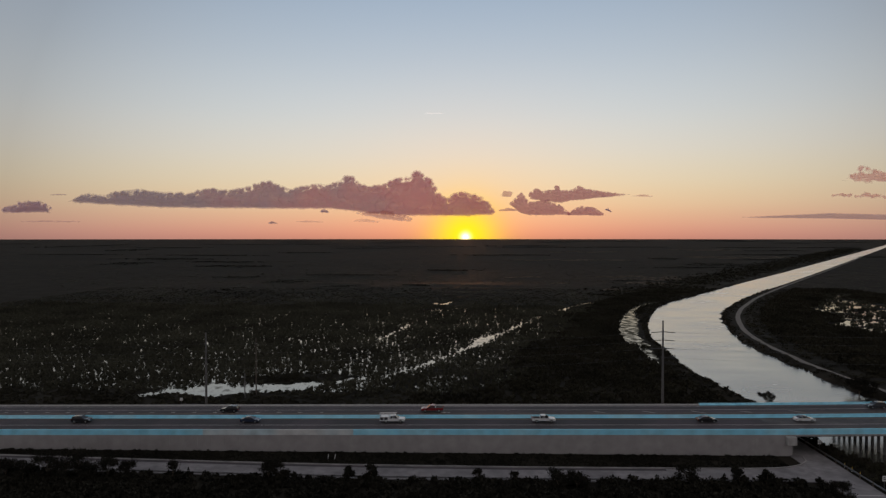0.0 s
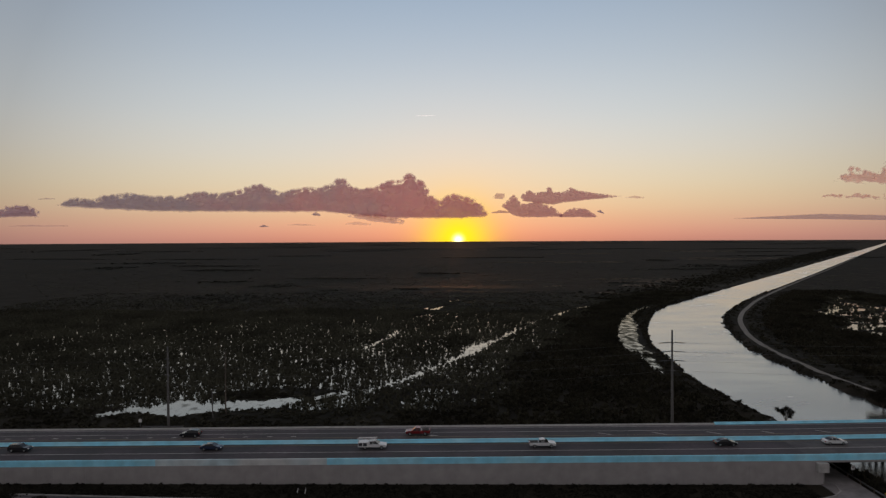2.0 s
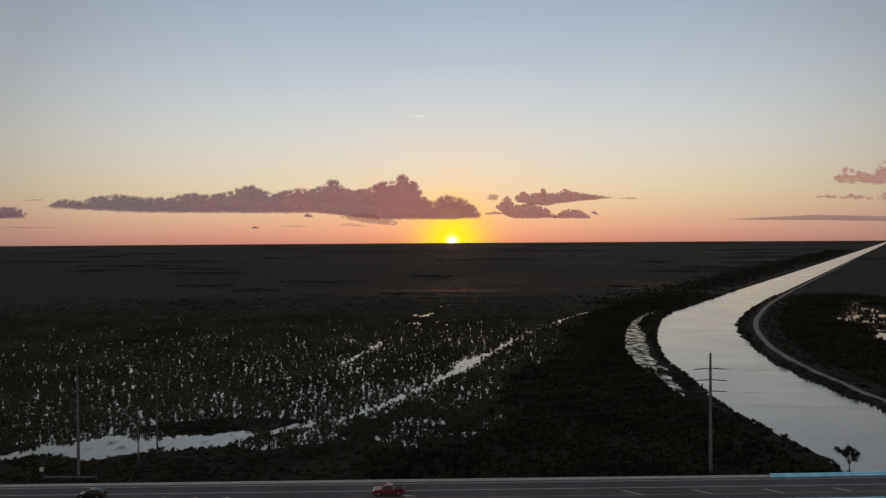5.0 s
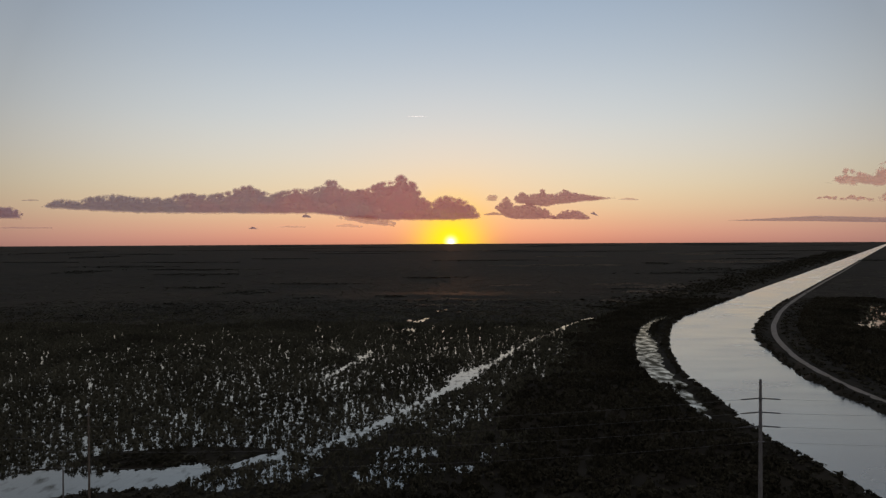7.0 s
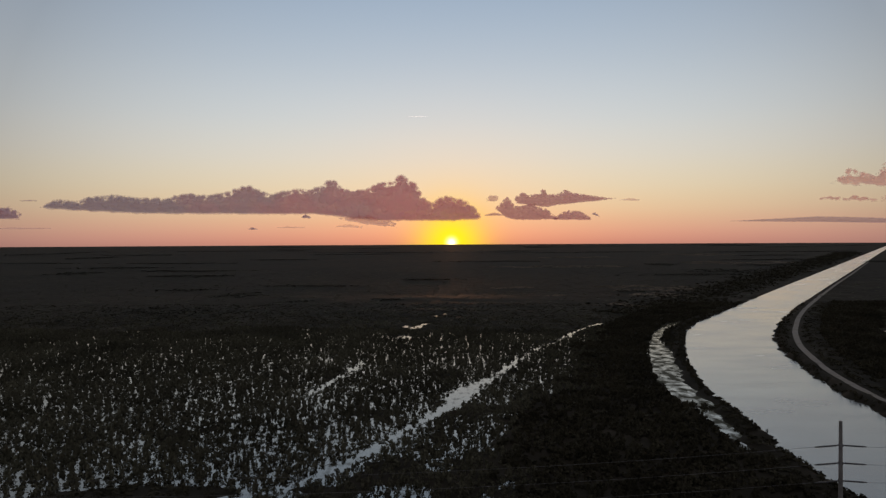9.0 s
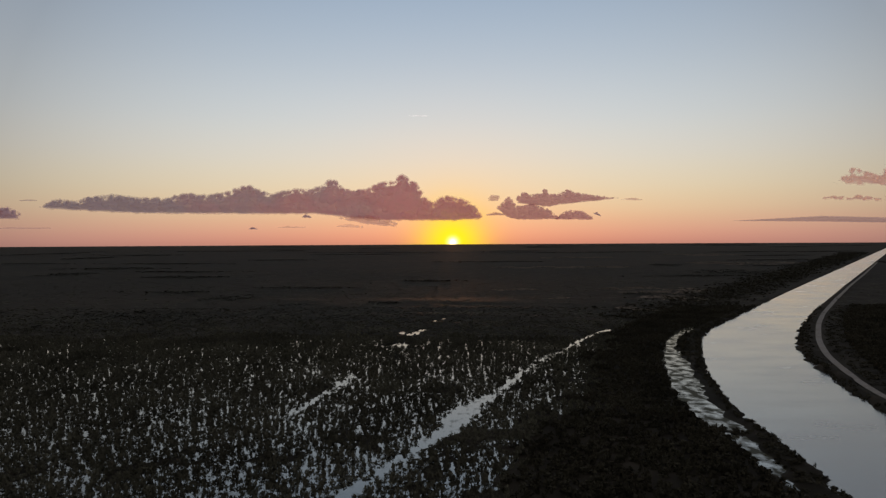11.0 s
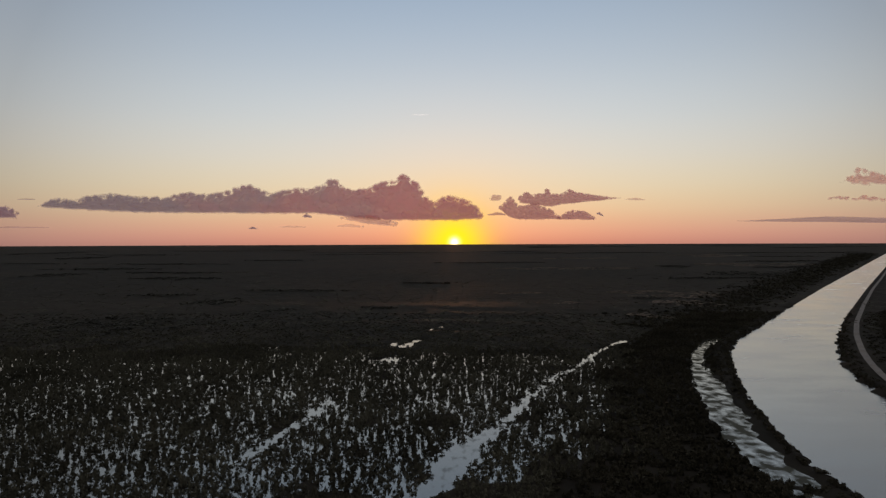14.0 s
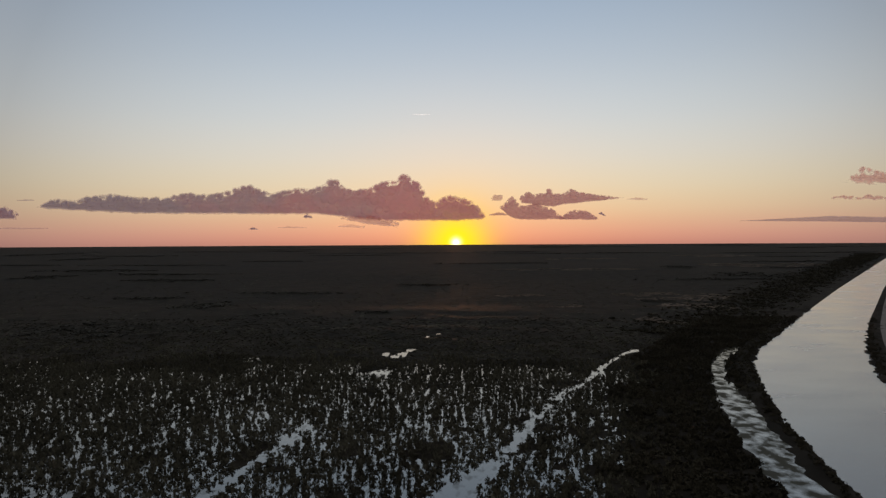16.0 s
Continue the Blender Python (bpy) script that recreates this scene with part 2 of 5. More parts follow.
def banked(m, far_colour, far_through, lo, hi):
    """Paints rose sunlight into a vapour, bluer-grey towards its far west end, unevenly."""
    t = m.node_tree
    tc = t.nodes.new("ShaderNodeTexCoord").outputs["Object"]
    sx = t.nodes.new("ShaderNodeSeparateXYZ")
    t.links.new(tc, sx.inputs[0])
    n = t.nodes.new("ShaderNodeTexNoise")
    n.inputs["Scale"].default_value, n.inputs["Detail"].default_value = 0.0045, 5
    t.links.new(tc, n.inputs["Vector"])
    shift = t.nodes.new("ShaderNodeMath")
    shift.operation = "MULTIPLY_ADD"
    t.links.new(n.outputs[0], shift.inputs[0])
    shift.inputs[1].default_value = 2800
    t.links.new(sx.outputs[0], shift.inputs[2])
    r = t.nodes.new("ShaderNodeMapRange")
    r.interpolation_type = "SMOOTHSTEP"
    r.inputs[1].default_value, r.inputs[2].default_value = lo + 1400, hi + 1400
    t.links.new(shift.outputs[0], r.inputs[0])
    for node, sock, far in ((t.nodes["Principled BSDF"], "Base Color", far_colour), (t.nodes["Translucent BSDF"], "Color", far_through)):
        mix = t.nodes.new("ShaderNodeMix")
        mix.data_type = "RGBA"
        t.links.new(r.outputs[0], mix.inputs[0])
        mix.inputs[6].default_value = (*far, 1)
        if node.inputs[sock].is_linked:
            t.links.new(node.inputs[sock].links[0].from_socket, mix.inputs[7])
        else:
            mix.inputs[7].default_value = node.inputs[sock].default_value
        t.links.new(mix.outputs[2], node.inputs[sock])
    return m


M_CLOUD = vapour("cloud", (0.60, 0.56, 0.64), (0.84, 0.62, 0.68), 0.50)
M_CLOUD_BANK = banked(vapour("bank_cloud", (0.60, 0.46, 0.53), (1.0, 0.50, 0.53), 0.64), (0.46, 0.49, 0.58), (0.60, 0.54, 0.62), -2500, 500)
# vapour colours carry painted sunset light: rose beside the sun, pink where sunlit
M_CLOUD_ROSE = vapour("rose_cloud", (0.60, 0.46, 0.52), (0.96, 0.52, 0.55), 0.60)
M_CLOUD_PINK = vapour("pink_cloud", (1.0, 0.74, 0.68), (1.0, 0.74, 0.66), 0.92)
M_CONTRAIL = vapour("contrail_vapour", (0.95, 0.93, 0.92), (0.95, 0.93, 0.92), 0.75)
lit = M_CONTRAIL.node_tree.nodes["Principled BSDF"]
lit.inputs["Emission Color"].default_value, lit.inputs["Emission Strength"].default_value = (1.0, 0.97, 0.93, 1), 1.6  # emission stands in for sunlight on the ice high above the dusk
M_GLASS = material("car_glass", (0.012, 0.013, 0.015), 0.08, grain=2, vary=0.1)
M_RUBBER = material("tyre_rubber", (0.02, 0.02, 0.02), 0.85, grain=8, vary=0.2)
M_RIM = material("alloy_rim", (0.5, 0.5, 0.5), 0.35, metal=0.9, grain=5, vary=0.1)
M_HEAD = material("headlight_glass", (0.75, 0.75, 0.72), 0.15, grain=5, vary=0.1)
M_TAIL = material("tail_light_red", (0.35, 0.02, 0.02), 0.2, grain=5, vary=0.1)
M_SIGN = material("sign_white", (0.75, 0.75, 0.74), 0.5, grain=4, vary=0.08)
M_BAR = material("sign_black", (0.03, 0.03, 0.03), 0.5, grain=4, vary=0.08)
M_AMBER = material("delineator_amber", (0.65, 0.45, 0.06), 0.5, grain=4, vary=0.08)


def paint(name, c):
    return material(name, c, 0.14, grain=1.2, vary=0.08, ior=1.5, spec=0.55)


P_WHITE = paint("white_car_paint", (0.66, 0.66, 0.65))
P_BLACK = paint("black_car_paint", (0.018, 0.018, 0.020))
P_BLUE = paint("dark_blue_car_paint", (0.025, 0.035, 0.065))
P_RED = paint("red_car_paint", (0.20, 0.022, 0.025))
P_GREY = paint("grey_car_paint", (0.055, 0.055, 0.06))


# ---- mesh helpers ----
def mesh_of(name, verts, faces, mat, smooth=False):
    me = bpy.data.meshes.new(name)
    if isinstance(faces, np.ndarray):
        k = faces.shape[1]
        me.vertices.add(len(verts))
        me.vertices.foreach_set("co", np.asarray(verts, np.float32).ravel())
        me.loops.add(faces.size)
        me.loops.foreach_set("vertex_index", faces.astype(np.int32).ravel())
        me.polygons.add(len(faces))
        me.polygons.foreach_set("loop_start", np.arange(0, faces.size, k, dtype=np.int32))
        me.update(calc_edges=True)
    else:
        me.from_pydata(verts, [], faces)
    if smooth:
        me.polygons.foreach_set("use_smooth", np.ones(len(me.polygons), bool))
    me.materials.append(mat)
    return me


def part(name, bm, mat, parent, label=""):
    """Links a bmesh (or mesh) as one mesh object under a thing or a part."""
    if isinstance(bm, bmesh.types.BMesh):
        me = bpy.data.meshes.new(name)
        bm.to_mesh(me)
        bm.free()
        me.materials.append(mat)
    else:
        me = bm
    ob = new(name, me)
    ob.parent = parent
    return tagged(ob, label)


def empty(name, label, category, group="", kind="", at=(0, 0, 0)):
    ob = tagged(new(name), label, category, group, kind)
    ob.matrix_basis = Matrix.Translation(at)
    return ob


def box(bm, x0, x1, y0, y1, z0, z1, bevel=0.0):
    vs = [bm.verts.new(p) for p in ((x0, y0, z0), (x1, y0, z0), (x1, y1, z0), (x0, y1, z0), (x0, y0, z1), (x1, y0, z1), (x1, y1, z1), (x0, y1, z1))]
    fs = [bm.faces.new([vs[i] for i in q]) for q in ((3, 2, 1, 0), (4, 5, 6, 7), (0, 1, 5, 4), (1, 2, 6, 5), (2, 3, 7, 6), (3, 0, 4, 7))]
    if bevel:
        bmesh.ops.bevel(bm, geom=list({e for f in fs for e in f.edges}), offset=bevel, segments=1, affect="EDGES")
    return bm


def boxed(*a, bevel=0.0):
    return box(bmesh.new(), *a, bevel=bevel)


def tube(bm, pts, radii, sides=8):
    """A tapered tube along points."""
    rings = []
    for i, p in enumerate(pts):
        p = Vector(p)
        d = (Vector(pts[min(i + 1, len(pts) - 1)]) - Vector(pts[max(i - 1, 0)])).normalized()
        a = d.cross(Vector((0.31, 0.2, 0.93)) if abs(d.z) < 0.9 else Vector((1, 0, 0))).normalized()
        b = d.cross(a)
        rings.append([bm.verts.new(p + radii[i] * (math.cos(k * math.tau / sides) * a + math.sin(k * math.tau / sides) * b)) for k in range(sides)])
    for r0, r1 in zip(rings, rings[1:]):
        for k in range(sides):
            bm.faces.new((r0[k], r0[(k + 1) % sides], r1[(k + 1) % sides], r1[k]))
    bm.faces.new(rings[0][::-1])
    bm.faces.new(rings[-1])
    return bm


def sweep(profile, stations, closed=True):
    """A profile of (across, up) points swept along stations of (x, y, z, nx, ny): across goes along n."""
    bm = bmesh.new()
    rings = [[bm.verts.new((x + nx * o, y + ny * o, z + u)) for o, u in profile] for x, y, z, nx, ny in stations]
    n = len(profile)
    for r0, r1 in zip(rings, rings[1:]):
        for k in range(n if closed else n - 1):
            bm.faces.new((r0[k], r1[k], r1[(k + 1) % n], r0[(k + 1) % n]))
    if closed:
        bm.faces.new(rings[0])
        bm.faces.new(rings[-1][::-1])
    bmesh.ops.recalc_face_normals(bm, faces=bm.faces)
    return bm


# ---- the plan ----
LAM_LOW = 0.08  # sedge tufts a square metre
CANAL_L = [(95, -400), (95, 70), (86, 106), (80, 119), (76, 127.5), (73, 140), (75, 160), (75, 181), (73, 200), (74, 225), (78, 255), (80, 280), (85, 303), (95, 340), (107, 374), (123, 416),
           (141, 448), (172, 492), (188, 516), (249, 605), (381, 798), (521, 990), (750, 1310), (986, 1655), (2560, 3930)]
CANAL_R = [(113, -400), (113, 100), (113, 180), (113, 222), (115, 250), (119, 283), (130.5, 323), (143, 361), (157.5, 394), (186.5, 445), (239, 526), (346, 677), (561, 985),
           (880, 1450), (2230, 3400), (2640, 3990)]
SLOUGH = [(66, 216), (65, 224), (66.5, 250), (65.5, 268), (68, 290), (74, 316), (82, 348), (95, 386), (104, 410), (124, 446), (136, 454), (113, 418), (99, 384),
          (92.5, 350), (86, 322), (80.5, 294), (77.5, 271), (73.5, 254), (69.5, 236)]
DIAG = [(-10.5, 243), (-7.5, 253.5), (-3, 264.5), (-1, 278), (2, 284.5), (9.5, 294), (14.8, 304.8), (20.5, 322.5), (28.8, 343), (37.5, 359),
        (32, 344), (26, 329), (20.5, 312), (14, 296), (8.6, 282), (6.6, 268), (1.3, 259), (-3, 252), (-8.2, 243)]
DITCH = [(-48, 190), (-43.3, 193.4), (-39.8, 195.9), (-35.7, 198.8), (-31.5, 202.7), (-27.2, 207.6), (-22.8, 213.8), (-20.2, 219.6), (-16.8, 225.8), (-13.6, 233), (-10, 243)]
WEST_POND = [(-103, 169.5), (-98.5, 176), (-93, 182), (-87, 185), (-81, 187), (-77.5, 185.4), (-70, 186.6), (-63.2, 188.3), (-58, 190.2), (-54.5, 191.5), (-50.8, 189.8), (-47.5, 190.2),
             (-48.5, 187), (-51, 184), (-54.5, 180), (-58.8, 178.4), (-64, 177.2), (-69.5, 176.6), (-73.5, 174), (-80, 170), (-86, 171.8), (-91.5, 174.6), (-96, 171.4)]
DIAG_TIP = [(37, 359), (47.3, 375.7), (54, 390), (60.9, 405.0), (71, 424), (81.4, 440.2), (86, 446)]
POOL_BITS = [(-25.8, 435, 1.0, 3.6), (-21.4, 429, 1.0, 3.0), (-19.6, 434.5, 1.6, 3.2), (-17.8, 433, 0.9, 4.6), (-16.6, 443, 0.8, 2.4), (-14.8, 446, 0.9, 1.6), (-9.9, 485, 0.35, 1.2), (-4.9, 495, 0.4, 1.4)]
SMALL_B = [(-31, 391), (-20, 390), (-19, 400), (-30, 397)]
LINE_C = [(-43, 277), (-41.4, 286), (-39.6, 298), (-37.4, 309), (-35.6, 319), (-33, 329)]
EAST_POND = [(196, 300), (186, 330), (203, 362), (216, 398), (236, 436), (262, 470), (292, 520), (306, 520), (286, 470), (300, 430), (330, 410), (330, 300), (240, 270)]
TRACK = [(121, -200), (121, 100), (120, 181), (119, 205), (119, 222), (121, 250), (127, 286), (136, 318), (153, 363), (171.5, 401), (204, 458), (238, 512), (311.5, 620), (398, 745), (557, 972), (903, 1471)]


def signed(px, py, poly):
    """Distance to a closed outline, negative inside."""
    best = np.full(px.shape, 1e9)
    inside = np.zeros(px.shape, bool)
    for (ax, ay), (bx, by) in zip(poly, poly[1:] + poly[:1]):
        dx, dy = bx - ax, by - ay
        u = np.clip(((px - ax) * dx + (py - ay) * dy) / (dx * dx + dy * dy), 0, 1)
        best = np.minimum(best, np.hypot(px - ax - u * dx, py - ay - u * dy))
        if dy:
            inside ^= ((ay > py) != (by > py)) & (px < ax + (py - ay) * dx / dy)
    return np.where(inside, -best, best)


def along(px, py, line):
    """Distance to an open line."""
    best = np.full(px.shape, 1e9)
    for (ax, ay), (bx, by) in zip(line, line[1:]):
        dx, dy = bx - ax, by - ay
        u = np.clip(((px - ax) * dx + (py - ay) * dy) / (dx * dx + dy * dy), 0, 1)
        best = np.minimum(best, np.hypot(px - ax - u * dx, py - ay - u * dy))
    return best


def soft(v, a, b):
    u = np.clip((v - a) / (b - a), 0, 1)
    return u * u * (3 - 2 * u)


def waves(x, y, size, seed):
    """Smooth irregular field from -1 to 1, with features of that size in metres."""
    rng = np.random.RandomState(seed)
    out = np.zeros(np.shape(x))
    for k in range(14):
        a, f, ph = rng.uniform(0, math.tau), rng.uniform(0.6, 2.6), rng.uniform(0, math.tau)
        out = out + np.sin((x * math.cos(a) + y * math.sin(a)) * f * math.tau / (2.2 * size) + ph) / f ** 0.5
    return np.tanh(out / 2.6)


CANAL = CANAL_L + CANAL_R[::-1]
HUB = (0.0, 75.0)
EDGE = 4870.0


def far_rise(r):
    return 35.0 * np.clip((r - 850.0) / (EDGE - 850.0), 0, 1)


def pools(x, y):
    """Distance to the nearest open pool of the marsh."""
    wob = 0.9 * waves(x, y, 7, 31) + 0.6 * waves(x, y, 3, 32)
    ponds = np.minimum.reduce([signed(x, y, p) + grow for p, grow in ((DIAG, 0.65), (WEST_POND, 0.1), (SMALL_B, -0.3))]) + wob * 0.8 + 0.2
    bits = np.minimum.reduce([(np.hypot((x - bx) / rx, (y - by) / ry) - 1) * rx for bx, by, rx, ry in POOL_BITS])
    ponds = np.minimum(ponds, bits + 0.1 + 0.5 * wob)
    ditch = np.minimum.reduce([along(x, y, DIAG_TIP) - 0.4, np.hypot(x - 84, (y - 442) * 0.6) - 1.5, np.hypot(x - 57, (y - 394) * 0.4) - 1.4])
    trench = np.minimum(along(x, y, DITCH) - 0.75, along(x, y, LINE_C) - 0.3) + 0.75 * wob
    ditch = np.minimum(ditch, trench)
    return np.minimum(ponds, ditch + 0.45 * wob)


def marsh_share(x, y):
    """1 in the flooded marsh west of the diagonal slough, 0 on dry land."""
    limit = 2 + (y - 200) * 0.31 + 8 * waves(x, y, 25, 5) + 6 * waves(x, y, 7, 15)
    mat = np.hypot((x + 60) / 19, (y - 196 - 0.12 * (x + 60)) / 6.0)  # a dry sedge mat north of the west pond
    m = soft(limit + 14 - x, 0, 14) * soft(y + 3 * waves(x, y, 12, 9), 168, 184) * soft(mat, 0.7, 1.25) * (1 - soft(y + 12 * waves(x, y, 40, 6), 370, 470)) * soft(x, -318, -300)
    return m


def slough(x, y):
    """Distance to the slough, cut in two by a sedge bar."""
    return np.maximum(signed(x, y, SLOUGH) + 0.6 * (1 - soft(y, 255, 305)), 2.4 - np.abs(y - 261 + 0.4 * (x - 68)))


def land(x, y):
    r = np.hypot(x - HUB[0], y - HUB[1])
    wob = 1.3 * waves(x, y, 9, 1) + 0.6 * waves(x, y, 4, 2)
    c = signed(x, y, CANAL) + wob
    z = 0.55 + 0.25 * waves(x, y, 30, 3) + 0.12 * waves(x, y, 6, 4)
    m = marsh_share(x, y)
    damp = 0.23 * soft(x - 20 - (y - 290) * 0.5, -7, 11)
    z = z * (1 - m) + m * (-0.27 + damp + 0.14 * waves(x, y, 7, 7) + 0.08 * waves(x, y, 2.6, 8) + 0.26 * soft(waves(x, y, 17, 10), 0.45, 0.9))
    e = signed(x, y, EAST_POND) + 6 * waves(x, y, 14, 12)
    z = z * soft(e, -4, 6) + (1 - soft(e, -4, 6)) * (-0.10 + 0.22 * waves(x, y, 9, 13) + 0.10 * waves(x, y, 4, 14))
    p = np.minimum(pools(x, y), slough(x, y) + 0.4 + 1.2 * waves(x, y, 8, 33))
    z = np.where(p < 4, z * soft(p, 0, 4) - 0.5 * (1 - soft(p, -1.5, 1.5)) + 0.05, z)
    z = np.where(c < 6, np.minimum(z, 0.75) * soft(c, 0, 3) + 0.75 * soft(c, 0.3, 3) * (1 - soft(c, 3, 6)) - 1.6 * (1 - soft(c, -6, 0.8)) + 0.04, z)
    z = np.where((y < 158) & (x < 71.2), np.where(c > 0.6, 0.50, z), z)
    inner = (1 - soft(np.maximum(np.abs(x), np.abs(y - 300)), 322, 350))
    return z * inner + (1 - inner) * -0.35 + far_rise(r)


# ---- ground: one sheet to the horizon ----
def axis(lo, hi, step, out_lo, out_hi, growth=1.13):
    mid = list(np.arange(lo, hi + step / 2, step))
    a, s = [], step
    v = lo
    while v > out_lo:
        s = min(s * growth, 130)
        v -= s
        a.append(v)
    b, s, v = [], step, hi
    while v < out_hi:
        s = min(s * growth, 130)
        v += s
        b.append(v)
    return np.array(a[::-1] + mid + b)


gx, gy = axis(-250, 330, 1.5, -EDGE, EDGE), axis(86, 560, 1.5, -EDGE + 75, EDGE + 75)
X, Y = np.meshgrid(gx, gy)
rr = np.hypot(X - HUB[0], Y - HUB[1])
sq = np.maximum(np.abs(X - HUB[0]), np.abs(Y - HUB[1]))
pull = soft(sq, 900, EDGE * 0.98)
scale = 1 + pull * (sq / np.maximum(rr, 1) - 1)
X, Y = HUB[0] + (X - HUB[0]) * scale, HUB[1] + (Y - HUB[1]) * scale
lim = np.minimum(1, EDGE / np.maximum(np.hypot(X - HUB[0], Y - HUB[1]), 1))
X, Y = HUB[0] + (X - HUB[0]) * lim, HUB[1] + (Y - HUB[1]) * lim
Z = land(X, Y)
nx_, ny_ = len(gx), len(gy)
idx = np.arange(nx_ * ny_).reshape(ny_, nx_)
quads = np.stack([idx[:-1, :-1], idx[:-1, 1:], idx[1:, 1:], idx[1:, :-1]], -1).reshape(-1, 4)
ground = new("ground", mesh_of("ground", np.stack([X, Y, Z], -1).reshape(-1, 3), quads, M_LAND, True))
tagged(ground, "dark flat sawgrass wetland reaching the horizon", "ground", kind="structure")


# ---- water ----
def settled(p):
    """Far points drawn in so that they keep their bearing and dip on the rising far land."""
    v = p - np.array((0.0, 60.0))
    r = np.hypot(v[:, 0], v[:, 1])
    k = np.ones(len(r))
    for _ in range(30):
        k = 0.5 * k + 0.5 * (46 - far_rise(r * k)) / 46
    return np.array((0.0, 60.0)) + v * np.where(r > 850, k, 1.0)[:, None]


def resample(line, n):
    p = np.array(line, float)
    d = np.r_[0, np.cumsum(np.hypot(*np.diff(p, axis=0).T))]
    d /= d[-1]
    u = np.linspace(0, 1, n)
    return np.stack([np.interp(u, d, p[:, 0]), np.interp(u, d, p[:, 1])], -1)


def ribbon(name, left, right, mat, lift, cols=2):
    """A sheet between two lines that follows the far rise of the land."""
    left, right = settled(left), settled(right)
    rows = np.linspace(0, 1, cols)[None, :, None]
    g = left[:, None] * (1 - rows) + right[:, None] * rows
    z = far_rise(np.hypot(g[..., 0] - HUB[0], g[..., 1] - HUB[1])) + lift
    v = np.concatenate([g, z[..., None]], -1).reshape(-1, 3)
    i = np.arange(len(v)).reshape(g.shape[:2])
    f = np.stack([i[:-1, :-1], i[:-1, 1:], i[1:, 1:], i[1:, :-1]], -1).reshape(-1, 4)
    return new(name, mesh_of(name, v, f, mat, True))


def by_pairs(a, b):
    """Matched bank points: near the bend by share of length, along the straight reach square across."""
    near_a, near_b = resample([p for p in a if p[1] < 620], 90), resample([p for p in b if p[1] < 540], 90)
    d = np.array([0.5712, 0.8208])
    k = np.arange(1, 150) ** 1.6 * 7.0
    k = k[k < 19000]
    return np.r_[near_a, near_a[-1] + k[:, None] * d], np.r_[near_b, near_b[-1] + k[:, None] * d]


left, right = by_pairs(CANAL_L, CANAL_R)
left[:90, 0] -= 3.0
right[:90, 0] += 3.0
far = np.maximum(np.hypot(*(settled(left) - np.array(HUB)).T), np.hypot(*(settled(right) - np.array(HUB)).T)) < EDGE - 12
canal = ribbon("canal_water", left[far], right[far], M_CANAL, 0.0, 3)
tagged(canal, "broad calm canal bending through the wetland and reflecting the sky", "canal", kind="structure")


def sheet(name, poly, z, mat):
    me = bpy.data.meshes.new(name)
    bm = bmesh.new()
    bm.faces.new([bm.verts.new((x, y, z)) for x, y in poly])
    bmesh.ops.triangulate(bm, faces=bm.faces[:])
    bm.to_mesh(me)
    bm.free()
    me.materials.append(mat)
    return new(name, me)


tagged(sheet("marsh_water", [(-320, 163), (60, 163), (58, 215), (61, 268), (70, 316), (90, 386), (118, 446), (130, 500), (-320, 500)], -0.03, M_MARSH),
       "shallow still marsh water glinting between shrubs", "marsh water", kind="structure")
tagged(sheet("slough_water", [(60, 205), (62, 268), (71, 316), (91, 386), (119, 446), (134, 462), (143, 458), (117, 418), (103, 384), (96, 350), (89, 322), (83.5, 294), (80.5, 271), (76.5, 254), (72, 236), (69, 205)],
             -0.015, M_SLOUGH), "weedy slough beside the canal bank", "slough", kind="structure")
tagged(sheet("east_pond_water", [(170, 260), (340, 260), (340, 540), (270, 540), (205, 420), (178, 340)], -0.03, M_MARSH),
       "flooded marsh pond behind the levee", "pond", kind="structure")

# ---- levee track ----
trk = resample(TRACK, 420)
for _ in range(10):
    trk[1:-1] = (trk[:-2] + 2 * trk[1:-1] + trk[2:]) / 4
tan = np.gradient(trk, axis=0)
tan /= np.hypot(tan[:, 0], tan[:, 1])[:, None]
nrm = np.stack([-tan[:, 1], tan[:, 0]], -1)
levee = ribbon("levee_track", trk + nrm * 1.25, trk - nrm * 1.25, M_TRACK, 0.0, 3)
lv = np.array([v.co[:] for v in levee.data.vertices])
lv[:, 2] = np.maximum(land(lv[:, 0], lv[:, 1]), 0.6 + far_rise(np.hypot(lv[:, 0], lv[:, 1] - 75))) + 0.12
levee.data.vertices.foreach_set("co", lv.astype(np.float32).ravel())
tagged(levee, "pale gravel track on the levee beside the canal", "track", kind="structure")

# ---- highway on its retaining wall, and the bridge over the canal ----
SLOPE = 0.0100


def road_z(x):
    """Height of the carriageway, rising towards the bridge."""
    if x <= 60:
        return max(5.30 + 0.0085 * (x - 60), 0.85)
    if x <= 112:
        return 5.30 + 0.016 * (x - 60)
    return max(6.13 - 0.012 * (x - 112), 0.85)


def road_y(x, off=0.0):
    return 124.25 + off + SLOPE * (x - 64)


def stations(x0, x1, dz=0.0, step=8.0):
    n = max(2, int((x1 - x0) / step) + 1)
    return [(x, road_y(x), road_z(x) + dz, -SLOPE, 1.0) for x in np.linspace(x0, x1, n)]


def structure(name, bm, mat, label, category):
    me = bpy.data.meshes.new(name)
    bm.to_mesh(me)
    bm.free()
    me.materials.append(mat)
    return tagged(new(name, me), label, category, kind="structure")


